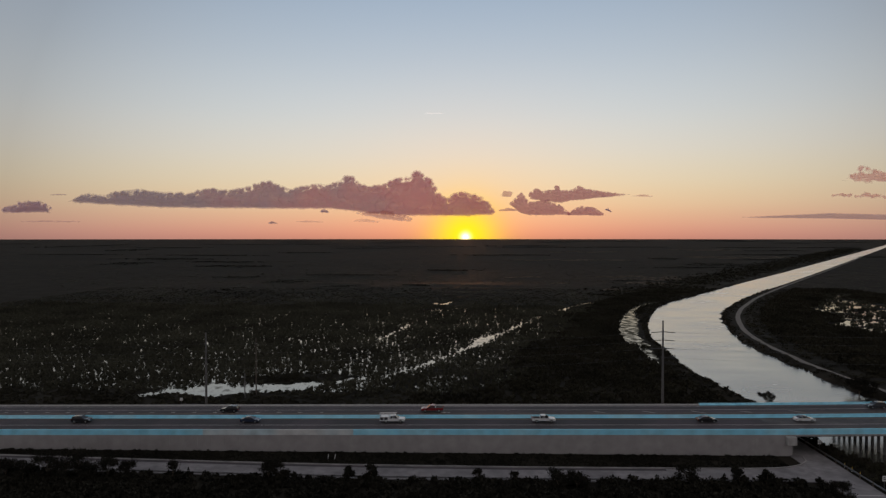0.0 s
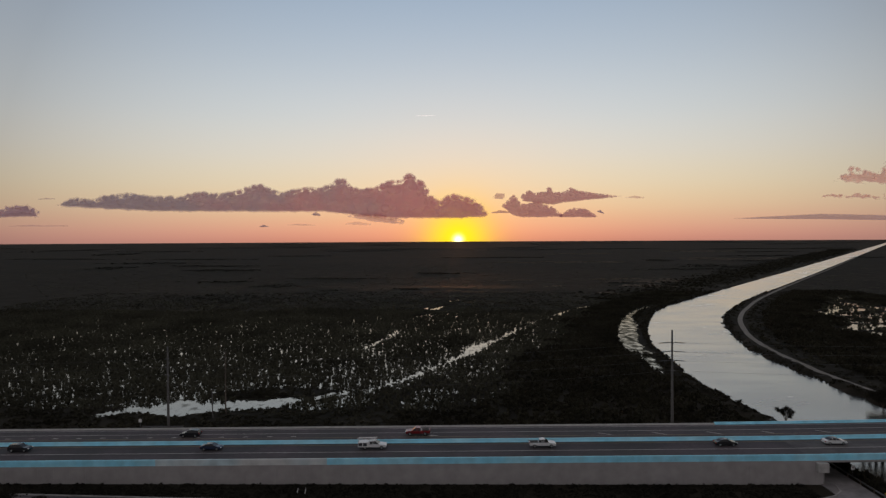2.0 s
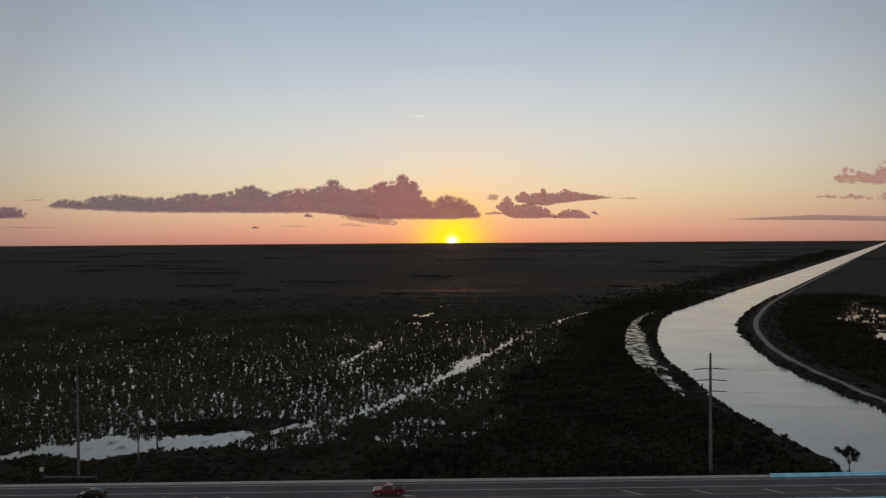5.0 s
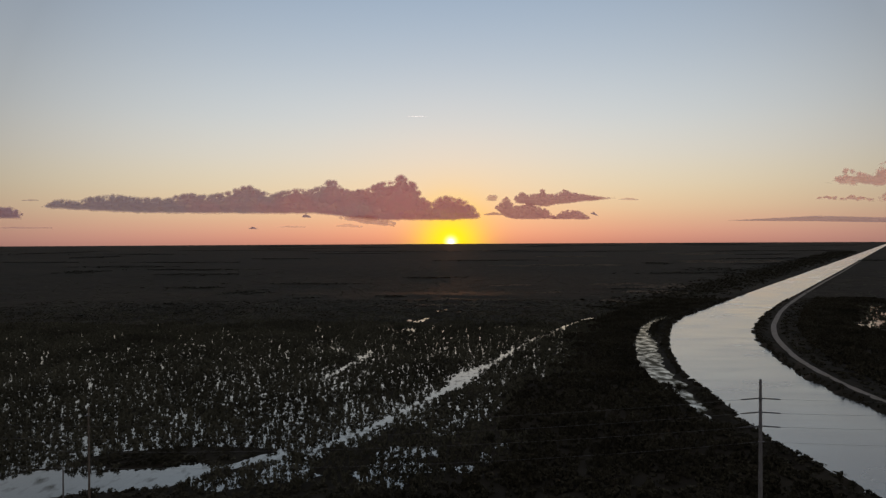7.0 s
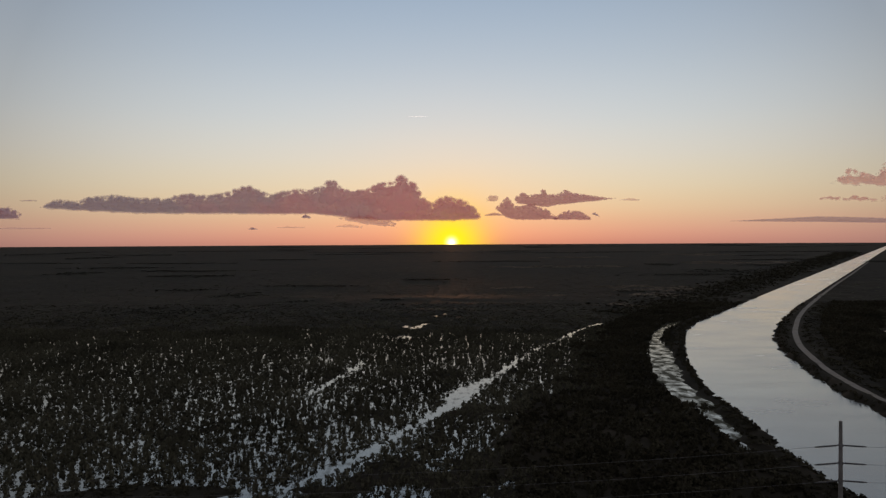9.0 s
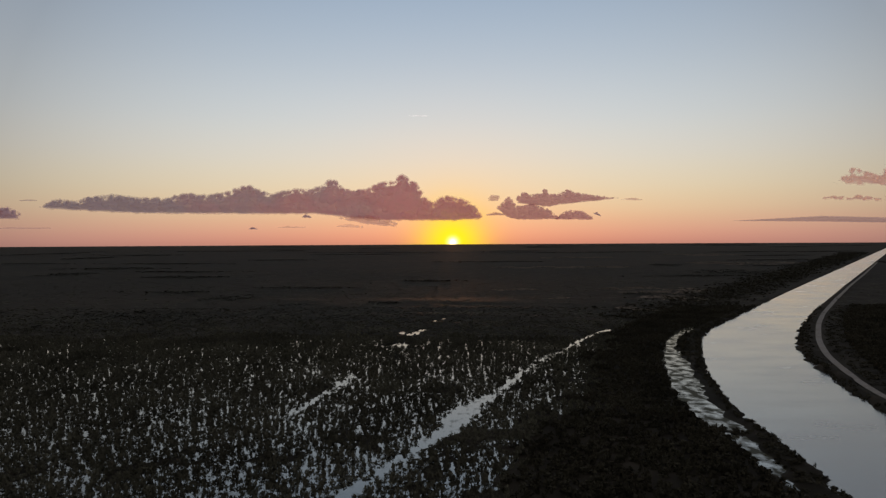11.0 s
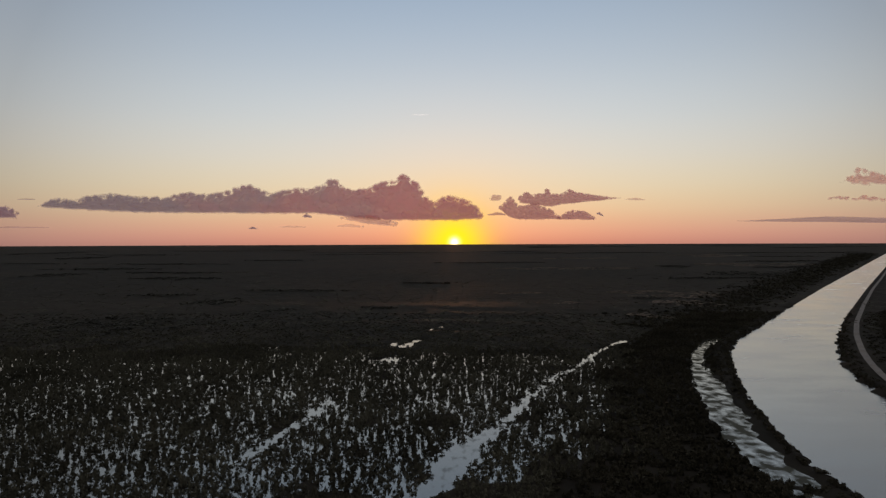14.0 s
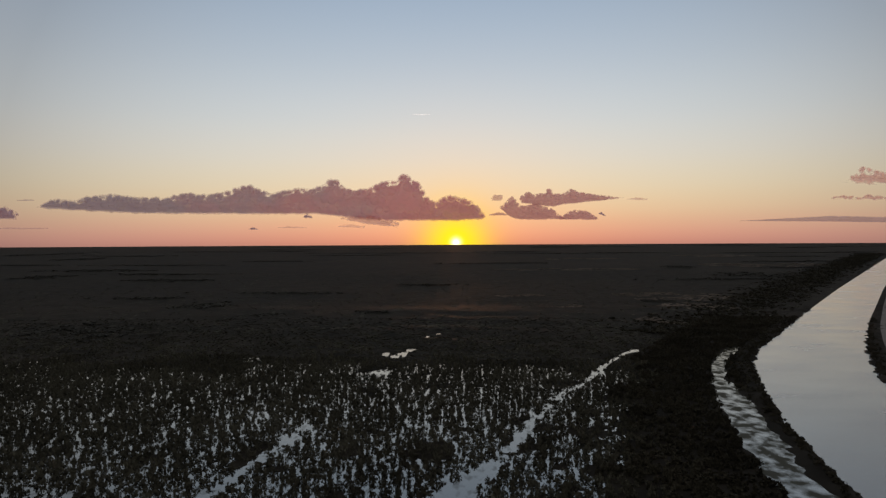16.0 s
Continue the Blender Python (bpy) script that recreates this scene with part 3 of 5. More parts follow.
X0, XW, XB, X1 = -430.0, 64.0, 122.0, 420.0
fill = structure("embankment", sweep([(0.35, -0.62), (22.2, -0.62), (22.2, -8), (0.35, -8)], [(x, y, max(z, 1.6), a, b) for x, y, z, a, b in stations(X0, XW - 0.4)]), M_CONCRETE,
                 "concrete-faced fill carrying the highway approach", "embankment")
road = structure("road", sweep([(0.08, 0.0), (22.3, 0.0), (22.3, -0.55), (0.08, -0.55)], stations(X0, X1)), M_ASPHALT,
                 "dark asphalt four-lane highway with shoulders", "road")
# markings lie 5 mm proud of the asphalt
for name, off, w, mat, lab in (("edge_line", 1.9, 0.18, M_WHITE, "worn white edge line"), ("lane_line", 6.0, 0.16, M_WHITE, "worn white lane line"),
                               ("median_line", 10.2, 0.16, M_YELLOW, "worn yellow median line"), ("median_line", 15.3, 0.14, M_YELLOW, "worn yellow median line"),
                               ("lane_line", 18.3, 0.14, M_WHITE, "worn white lane line"), ("edge_line", 21.3, 0.16, M_WHITE, "worn white edge line")):
    part(name, sweep([(off, 0.005), (off + w, 0.005), (off + w, -0.02), (off, -0.02)], stations(X0, X1)), mat, road, lab)
tick = mesh_of("hatch_mark", [(-0.55, -0.10, 0.008), (0.35, -0.10, 0.008), (0.75, 0.22, 0.008), (-0.15, 0.22, 0.008), (-0.55, -0.10, -0.01), (0.35, -0.10, -0.01), (0.75, 0.22, -0.01), (-0.15, 0.22, -0.01)],
               [(0, 1, 2, 3), (0, 4, 5, 1), (1, 5, 6, 2), (2, 6, 7, 3), (3, 7, 4, 0)], M_WHITE)
for k in range(20):
    x = -137 + 5.15 * k
    o = new("hatch_mark", tick)
    o.parent = road
    o.matrix_basis = pose(x, road_y(x, 16.3), road_z(x))
arrow = mesh_of("turn_arrow", [(-1.6, -0.12, 0.008), (0.4, -0.12, 0.008), (0.4, -0.4, 0.008), (1.5, 0.0, 0.008), (0.4, 0.4, 0.008), (0.4, 0.12, 0.008), (-1.6, 0.12, 0.008)], [(0, 1, 2, 3, 4, 5, 6)], M_WHITE)
o = new("turn_arrow", arrow)
o.parent = road
o.matrix_basis = pose(-9, road_y(-9, 16.2), road_z(-9), 0, 0, 180)
gore = mesh_of("gore_stripe", [(-2.2, -1.3, 0.008), (-1.8, -1.3, 0.008), (2.2, 1.3, 0.008), (1.8, 1.3, 0.008), (-2.2, -1.3, -0.01), (-1.8, -1.3, -0.01), (2.2, 1.3, -0.01), (1.8, 1.3, -0.01)],
               [(0, 1, 2, 3), (0, 4, 5, 1), (1, 5, 6, 2), (2, 6, 7, 3), (3, 7, 4, 0)], M_WHITE)
for x in (28.0, 39.5, 51.0, 62.5, 74.0):
    o = new("gore_stripe", gore)
    o.parent = road
    o.matrix_basis = Matrix.Translation((x, road_y(x, 15.8), road_z(x))) @ Matrix.Diagonal((-1, 1, 1, 1))
dark_patch = structure("bridge_deck_surface", sweep([(0.6, 0.004), (11.9, 0.004), (11.9, -0.03), (0.6, -0.03)], stations(XW - 2, XB)), M_OLD_ROAD, "paler concrete running surface on the bridge", "road")
dark_patch.data.materials.clear()
dark_patch.data.materials.append(material("bridge_concrete_deck", (0.068, 0.064, 0.067), 0.85, grain=0.9, vary=0.2, second=(0.095, 0.09, 0.09), second_scale=0.2))

F_NEAR = [(0.0, -0.34), (0.0, 0.80), (0.04, 0.84), (0.22, 0.84), (0.26, 0.80), (0.32, 0.32), (0.50, 0.10), (0.50, 0.0), (0.50, -0.34)]
F_FAR = [(22.6 - o, u * 0.60 if u > 0 else u) for o, u in F_NEAR][::-1]
F_LOW = [(22.6 - o, u * 0.34 if u > 0 else u) for o, u in F_NEAR][::-1]
F_MED = [(o - 0.7, u) for o, u in ((11.85, 0.0), (11.85, 0.08), (12.0, 0.30), (12.08, 0.70), (12.11, 0.73), (12.29, 0.73), (12.32, 0.70), (12.40, 0.30), (12.55, 0.08), (12.55, 0.0))]


def barrier(name, profile, spans, label):
    ob = empty(name, label, "barrier", "highway barriers", "structure")
    for x0, x1, mat, lab in spans:
        part("barrier_section", sweep(profile, stations(x0, x1, 0.006)), mat, ob, lab)
    return ob


near_b = barrier("near_barrier", F_NEAR, ((X0, -61, M_CYAN, "turquoise painted section"), (-61, -28.5, M_CYAN_PALE, "pale grey-turquoise section"), (-28.5, X1, M_CYAN, "turquoise painted section")),
        "turquoise painted concrete barrier along the wall top")
part("coping", sweep([(0.012, -0.62), (0.012, -0.344), (0.46, -0.344), (0.46, -0.62)], stations(X0, X1, 0.006)), M_PANEL, near_b, "bare concrete coping under the paint")
barrier("median_barrier", F_MED, ((X0, X1, M_CYAN, "turquoise painted section"),), "turquoise painted concrete median barrier between carriageways")
far_b = barrier("far_barrier", F_FAR, ((53, X1, M_CYAN, "turquoise painted section"),), "turquoise barrier at the bridge above a low bare kerb")
part("barrier_section", sweep(F_LOW, stations(X0, 53, 0.006)), M_WHITE_CONCRETE, far_b, "low bare concrete edge kerb")

# retaining wall: one precast panel after another
wall = empty("retaining_wall", "grey precast concrete retaining wall below the highway", "wall", "", "structure")
xs = np.arange(-430, 63.9, 3.04)
rng = np.random.RandomState(4)
for x in xs:
    x1 = min(x + 3.022, 63.95)
    top0, top1, d = road_z(x) - 0.52, road_z(x1) - 0.52, rng.uniform(-0.015, 0.015)
    if top0 < 0.75:
        continue
    ya, yb = road_y(x, 0.05 + d), road_y(x1, 0.05 + d)
    bmp = bmesh.new()
    vs = [bmp.verts.new(p) for p in ((x, ya, 0.2), (x1, yb, 0.2), (x1, yb + 0.28, 0.2), (x, ya + 0.28, 0.2), (x, ya, top0), (x1, yb, top1), (x1, yb + 0.28, top1), (x, ya + 0.28, top0))]
    for q in ((3, 2, 1, 0), (4, 5, 6, 7), (0, 1, 5, 4), (1, 2, 6, 5), (2, 3, 7, 6), (3, 0, 4, 7)):
        bmp.faces.new([vs[i] for i in q])
    part("wall_panel", bmp, M_PANEL, wall)
abut = empty("bridge_abutment", "pale concrete bridge abutment at the wall end", "abutment", "", "structure")
part("end_wall", sweep([(0.2, -0.58), (22.2, -0.58), (22.2, -6.0), (0.2, -6.0)], stations(XW - 0.45, XW + 0.25)), M_CONCRETE, abut)
part("bearing_block", boxed(62.6, 64.6, 123.42, 124.6, 3.0, 4.74, bevel=0.04), M_WHITE_CONCRETE, abut, "pale concrete end block")

bridge = empty("bridge", "concrete girder bridge over the canal on pile bents", "bridge", "", "structure")
for off in (1.0, 5.0, 9.0, 13.2, 17.3, 21.4):
    part("girder", sweep([(off - 0.35, -0.56), (off + 0.35, -0.56), (off + 0.35, -1.0), (off - 0.35, -1.0)], stations(XW + 0.3, XB)), M_CONCRETE, bridge)
for bx in (85.0, 104.0):
    part("pile_cap", sweep([(0.3, -1.01), (22.2, -1.01), (22.2, -1.6), (0.3, -1.6)], stations(bx - 0.6, bx + 0.6, step=1)), M_CONCRETE, bridge)
    for k in range(11):
        y = road_y(bx, 0.9 + 2.07 * k)
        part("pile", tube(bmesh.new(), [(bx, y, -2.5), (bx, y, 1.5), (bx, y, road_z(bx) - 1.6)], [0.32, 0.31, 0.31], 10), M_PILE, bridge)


# ---- side roads ----
def lane(name, line, half, z, mat, label, category="road", n=120):
    c = resample(line, n)
    t = np.gradient(c, axis=0)
    t /= np.hypot(t[:, 0], t[:, 1])[:, None]
    return structure(name, sweep([(-half, 0.0), (half, 0.0), (half, -0.3), (-half, -0.3)], [(p[0], p[1], z, -d[1], d[0]) for p, d in zip(c, t)]), mat, label, category)


FRONT = [(-420, 121.0), (-250, 119.5), (-150, 116.7), (-100, 114.8), (-75, 113.6), (-45, 112.2), (-20, 111.7), (5, 111.7), (35, 112.2), (64, 113.2)]
lane("frontage_road", FRONT, 3.4, 0.64, M_OLD_ROAD, "pale worn asphalt frontage road below the wall")
lane("gutter", [(x, y + 2.75) for x, y in FRONT if x < 50], 0.5, 0.648, M_ASPHALT, "dark asphalt gutter strip beside the kerb", category="gutter")
lane("access_road", [(66.6, 20), (66.6, 100), (67.0, 125), (67.4, 158)], 3.5, 0.648, M_OLD_ROAD, "pale worn asphalt road passing under the bridge", n=60)
structure("stop_line", boxed(62.9, 69.6, 103.6, 103.95, 0.62, 0.655), M_WHITE, "faint white stop line on the access road", "marking")
KERB = [(-420, 124.9), (-250, 123.4), (-150, 121.0), (-103, 118.5), (-75, 117.1), (-53, 116.1), (-30, 115.4), (4, 115.3), (38, 115.8), (52, 116.2), (57, 116.6), (61, 117.6), (64, 119.3), (65.5, 121.4), (65.9, 123.6)]
structure("road_corner", sweep([(0, 0), (1, 0), (1, -0.3), (0, -0.3)], [(50, 112.0, 0.644, 0.0, 4.0), (57, 112.0, 0.644, 0.0, 4.5), (61, 112.0, 0.644, 0.0, 5.5), (64, 112.0, 0.644, 0.0, 7.2), (65.6, 112.0, 0.644, 0.0, 9.5), (66.5, 112.0, 0.644, 0.0, 12.5)]),
          M_OLD_ROAD, "rounded asphalt corner joining the two side roads", "road")
kc = resample(KERB, 160)
kt = np.gradient(kc, axis=0)
kt /= np.hypot(kt[:, 0], kt[:, 1])[:, None]
structure("kerb", sweep([(-0.18, -0.3), (-0.18, 0.13), (-0.14, 0.16), (0.14, 0.16), (0.18, 0.13), (0.18, -0.3)], [(p[0], p[1], 0.64, -d[1], d[0]) for p, d in zip(kc, kt)]), M_CONCRETE,
          "pale concrete kerb round the foot of the wall", "kerb")


def guardrail(line, label, n_posts):
    g = empty("guardrail", label, "guardrail", "roadside guardrails")
    c = resample(line, n_posts)
    t = np.gradient(c, axis=0)
    t /= np.hypot(t[:, 0], t[:, 1])[:, None]
    prof = [(-0.04, 0.0), (0.03, 0.08), (-0.04, 0.16), (0.03, 0.24), (-0.04, 0.32), (-0.07, 0.32), (0.0, 0.24), (-0.07, 0.16), (0.0, 0.08), (-0.07, 0.0)]
    part("rail", sweep(prof, [(p[0], p[1], 1.05, -d[1], d[0]) for p, d in zip(c, t)]), M_STEEL, g, "corrugated steel rail")
    post = mesh_of("post", [], [], M_WOOD)
    bmp = boxed(-0.08, 0.08, -0.08, 0.08, -0.3, 0.78, bevel=0.01)
    bmp.to_mesh(post)
    bmp.free()
    for p in c:
        o = new("post", post)
        o.parent = g
        o.matrix_basis = pose(p[0], p[1] + 0.12, 0.62)
    return g


guardrail([(-200, 114.6), (-150, 112.6), (-100, 110.7), (-75, 109.6), (-45, 108.4), (-20, 107.9), (5, 107.9), (35, 108.4), (58, 108.6)], "steel guardrail on posts along the frontage road", 66)
guardrail([(70.4, 60), (70.4, 100), (70.6, 122), (71.0, 140)], "steel guardrail on posts above the canal bank", 21)

# ---- vegetation ----
rng = np.random.RandomState(11)


def leaf_template(n, seed, size, top_heavy=0.0):
    """n leaf clumps (triangles) scattered through lumps that make an uneven bush 1 high and about 2 wide."""
    r = np.random.RandomState(seed)
    lumps = np.c_[r.uniform(-0.55, 0.55, 5), r.uniform(-0.55, 0.55, 5), r.uniform(0.25, 0.68, 5), r.uniform(0.25, 0.45, 5)]
    which = r.randint(0, 5, n)
    d = r.normal(size=(n, 3))
    d /= np.linalg.norm(d, axis=1)[:, None]
    c = lumps[which, :3] + d * (lumps[which, 3] * r.uniform(0.55, 1.05, n))[:, None]
    c[:, 2] = np.clip(c[:, 2], 0.02, None)
    a, b = r.normal(size=(n, 3)), r.normal(size=(n, 3))
    a /= np.linalg.norm(a, axis=1)[:, None]
    b -= (a * b).sum(1)[:, None] * a
    b /= np.linalg.norm(b, axis=1)[:, None]
    s = size * r.uniform(0.6, 1.3, n)[:, None]
    return np.stack([c - a * s, c + a * s, c + b * s * 1.5], 1)


def scatter(name, pts, radius, height, mat, label, category, n=60, size=0.24, seed=1, base=None):
    """Many bushes in one mesh: pts (k, 2)."""
    r = np.random.RandomState(seed)
    temps = [leaf_template(n, seed * 10 + k, size) for k in range(7)]
    out = []
    pick = r.randint(0, 7, len(pts))
    z = land(pts[:, 0], pts[:, 1]) if base is None else base
    z = np.maximum(z, -0.05 + far_rise(np.hypot(pts[:, 0], pts[:, 1] - 75)))
    turn = r.uniform(0, math.tau, len(pts))
    for k in range(7):
        s = pick == k
        if not s.any():
            continue
        t = temps[k][None]
        c, n_ = np.cos(turn[s])[:, None, None], np.sin(turn[s])[:, None, None]
        x = (t[..., 0] * c - t[..., 1] * n_) * radius[s][:, None, None] + pts[s, 0][:, None, None]
        y = (t[..., 0] * n_ + t[..., 1] * c) * radius[s][:, None, None] + pts[s, 1][:, None, None]
        w = t[..., 2] * height[s][:, None, None] + z[s][:, None, None] - 0.03
        out.append(np.stack([x, y, w], -1).reshape(-1, 3))
    v = np.concatenate(out)
    f = np.arange(len(v)).reshape(-1, 3)
    return tagged(new(name, mesh_of(name, v, f, mat)), label, category, kind="stuff")


N = 240000
px, py = rng.uniform(-330, 330, N), rng.uniform(60, 560, N)
DENS = N / (660.0 * 500.0)
c_ = signed(px, py, CANAL)
west = px < np.interp(py, [p[1] for p in CANAL_L], [p[0] for p in CANAL_L])
p_ = pools(px, py)
s_ = slough(px, py)
m_ = marsh_share(px, py)
t_ = along(px, py, TRACK)
e_ = signed(px, py, EAST_POND) + 6 * waves(px, py, 14, 12)
u_ = rng.uniform(0, 1, N)
clump = waves(px, py, 9, 41)
open_ = (c_ > 0.6) & (p_ > 0.6) & (s_ > 0.4)
north = (py > road_y(px, 24.0)) & (np.abs(px) < 0.76 * (py + 12) + 20)
beside = px > 22 + (py - 330) * 0.60  # between the ditch and the canal
low = open_ & north & west & (m_ > 0.5) & (u_ < LAM_LOW * (1 + 0.8 * (1 - soft(py, 230, 320)) + 0.9 * soft(-px, 30, 110)) / DENS)
grass_zone = py > 380 + 30 * waves(px, py, 60, 44)
scrub = open_ & north & west & (m_ <= 0.5) & grass_zone & ~beside & (u_ > 0.5) & (u_ < 0.5 + 0.24 * (1 + 0.6 * clump) * (1 - 0.9 * soft(py + 18 * waves(px, py, 30, 48), 430, 555)) / DENS)
belt = open_ & north & west & (m_ <= 0.5) & (u_ < np.where(grass_zone & ~beside, 0.05, 0.42) * (1 + 0.4 * clump) / DENS)
fringe = (c_ > np.where(west, -0.3, 0.5)) & (c_ < 2.6) & (py > 60) & (u_ < 0.45 / DENS) & ~((px > 62) & (px < 71.5) & (py < 152))
east = open_ & ~west & north & (t_ > 3.2) & (e_ > -2) & (c_ > 2.6) & (u_ < np.where(t_ < 12, 0.12, 0.42) * (1 + 0.5 * clump) / DENS)
pond_e = ~west & (e_ <= -2) & (waves(px, py, 11, 47) > 0.05) & (u_ < 0.13 / DENS)
south = (py < 107.2 + 0.03 * np.abs(px + 20)) & (px < 61.5) & (px > -150) & (py > 84) & (u_ < 0.62 / DENS)
bank_s = (px > 71.6) & west & (py < 142) & (c_ > -0.3) & (u_ < 0.55 / DENS)


def take(s):
    return np.stack([px[s], py[s]], -1)


def sizes(s, lo, hi, seed):
    return np.random.RandomState(seed).uniform(lo, hi, int(s.sum()))


# marsh shrubs keep their distance from one another
CELL = 1.95
qx, qy = np.meshgrid(np.arange(-322, 110, CELL), np.arange(166, 485, CELL))
qx, qy = (qx + rng.uniform(-0.44, 0.44, qx.shape) * CELL).ravel(), (qy + rng.uniform(-0.44, 0.44, qy.shape) * CELL).ravel()
share = 0.97 + 0.08 * waves(qx, qy, 9, 41) + 0.10 * waves(qx, qy, 30, 45) + 0.3 * soft(qy, 330, 430)
ok = (np.abs(qx) < 0.76 * (qy + 12) + 20) & (marsh_share(qx, qy) > 0.5) & (pools(qx, qy) > 0.7) & (slough(qx, qy) > 0.6) & (signed(qx, qy, CANAL) > 1.5) & (rng.uniform(0, 1, len(qx)) < share)
stand = np.stack([qx, qy], -1)[ok]
girth = rng.uniform(0.47, 0.86, len(stand)) + 0.75 * rng.uniform(0, 1, len(stand)) ** 7
scatter("marsh_shrubs", stand, girth, girth * rng.uniform(1.35, 1.95, len(stand)) * (0.62 + 0.38 * soft(pools(stand[:, 0], stand[:, 1]), 0.6, 4.5)), M_REED, "dark marsh shrubs standing in shallow water", "shrubs", 48, 0.23, 3)
scatter("sedge_tufts", take(low), sizes(low, 0.4, 0.9, 3), sizes(low, 0.3, 0.8, 4), M_REED, "low sedge tufts in shallow water", "sedge", 18, 0.36, 4)
scatter("thicket", take(belt), sizes(belt, 0.6, 1.4, 5), sizes(belt, 0.8, 2.0, 6) * np.where((px[belt] < -20) & (py[belt] < 210) | (c_[belt] < 7) | (py[belt] > 335) & ~beside[belt], 0.38, 1.0) * np.where(beside[belt], 0.75, 0.6 + 0.4 * (py[belt] < 330)), M_BUSH, "dense dark thicket of shrubs between highway and marsh", "shrubs", 46, 0.28, 5)
scatter("sawgrass_scrub", take(scrub), sizes(scrub, 0.6, 1.4, 17), sizes(scrub, 0.2, 0.5, 18) * (1 - 0.75 * soft(py[scrub], 440, 560)), M_REED, "low dark scrub over the sawgrass beyond the marsh", "scrub", 14, 0.42, 16)
scatter("bank_bushes", take(fringe), sizes(fringe, 0.4, 0.9, 7), sizes(fringe, 0.3, 1.0, 8), M_BUSH, "low bushes fringing the canal banks", "bushes", 44, 0.28, 6)
scatter("levee_thicket", take(east), sizes(east, 0.8, 1.7, 9), sizes(east, 0.6, 1.8, 10) * (0.4 + 0.6 * (t_[east] > 12)), M_BUSH, "dark brush covering the land behind the levee", "shrubs", 32, 0.32, 7)
scatter("pond_shrubs", take(pond_e), sizes(pond_e, 0.7, 1.6, 11), sizes(pond_e, 0.8, 1.8, 12), M_REED, "dark shrubs standing in the flooded pond", "shrubs", 56, 0.27, 8)
scatter("verge_thicket", take(south), sizes(south, 0.8, 1.5, 13), sizes(south, 0.8, 1.6, 14), M_VERGE, "dense dark brush south of the frontage road", "shrubs", 72, 0.23, 9)
scatter("bank_reeds", take(bank_s), sizes(bank_s, 0.6, 1.2, 15), sizes(bank_s, 0.5, 1.2, 16), M_BUSH, "dark brush on the canal bank below the bridge", "brush", 60, 0.24, 10)
# planting at the foot of the wall
hx = rng.uniform(-260, 60, 4200)
lo_ = np.interp(hx, [p[0] for p in KERB], [p[1] for p in KERB]) + 0.7
hy = lo_ + (road_y(hx) - 0.4 - lo_) * rng.uniform(0, 1, len(hx))
ok = hy < road_y(hx) - 0.3
hedge = np.stack([hx[ok], hy[ok]], -1)
scatter("wall_foot_planting", hedge, rng.uniform(0.45, 0.8, len(hedge)), rng.uniform(0.24, 0.42, len(hedge)), M_VERGE, "low dark planting along the foot of the wall", "shrubs", 34, 0.34, 12)

# strips of paler dry sawgrass far out
MEADOWS = [(61, 738, 22, 20), (84, 639, 17, 12), (193, 723, 54, 45), (182, 632, 28, 30), (202, 1226, 135, 40), (567, 1344, 114, 80), (130, 551, 14, 24), (319, 1732, 96, 50), (703, 1911, 107, 100)]
sr = np.random.RandomState(77)
mead = []
for mx, my, rx, ry in MEADOWS:
    k = int(60 + rx * ry * 0.42 / (1 + my / 900))
    ma, mr_ = sr.uniform(0, math.tau, k), sr.uniform(0, 1, k) ** 0.5
    q = np.stack([mx + rx * mr_ * np.cos(ma), my + ry * mr_ * np.sin(ma)], -1)
    mead.append(q[waves(q[:, 0] * 0.5, q[:, 1], 8 + my / 60, 61) > -0.35 + 0.5 * (mr_ - 0.5)])
mead = np.concatenate(mead)
mead = mead[signed(mead[:, 0], mead[:, 1], CANAL) > 25]
scatter("dry_sawgrass", mead, sr.uniform(1.0, 1.9, len(mead)) * (1 + mead[:, 1] / 1500), sr.uniform(0.2, 0.4, len(mead)), M_STRAW, "pale dry sawgrass in long strips on the plain", "sawgrass", 18, 0.34, 19)

# low scrub thinning out into the plain
sd, sa = 440 + 700 * sr.uniform(0, 1, 7000) ** 1.35, sr.uniform(-0.66, 0.66, 7000)
sx, sy = sd * np.sin(sa), 75 + sd * np.cos(sa)
ok = (signed(sx, sy, CANAL) > 6) & (sy > 490)
far_pts = np.stack([sx, sy], -1)[ok]
scatter("plain_scrub", far_pts, sr.uniform(1.2, 3.0, len(far_pts)), sr.uniform(0.12, 0.35, len(far_pts)), M_REED, "low sparse scrub over the sawgrass plain", "scrub", 14, 0.36, 21)

# far tree islands: long low woods in the sawgrass
fx, fy, fr, fh = [], [], [], []
ISLANDS = [(-194, 501, 52, 34), (-193, 650, 19, 24), (-121, 581, 10, 8), (-268, 719, 28, 12), (-583, 1053, 33, 40), (-586, 1426, 113, 30), (-437, 1114, 79, 18), (-1401, 2291, 68, 260), (-987, 1794, 38, 80),
           (-168, 772, 51, 10), (394, 1280, 22, 40), (420, 1047, 72, 60), (169, 680, 14, 7), (-315, 2398, 306, 60), (313, 2238, 226, 60), (-34, 883, 33, 10), (-53, 595, 12, 5)]
ir = np.random.RandomState(21)
for _ in range(30):
    a, d = ir.uniform(-0.66, 0.66), 900 + 3700 * ir.uniform(0, 1) ** 1.3
    ISLANDS.append((d * math.sin(a), 75 + d * math.cos(a), ir.uniform(30, 110) * (0.6 + d / 2500), ir.uniform(10, 30) * (0.6 + d / 2500)))
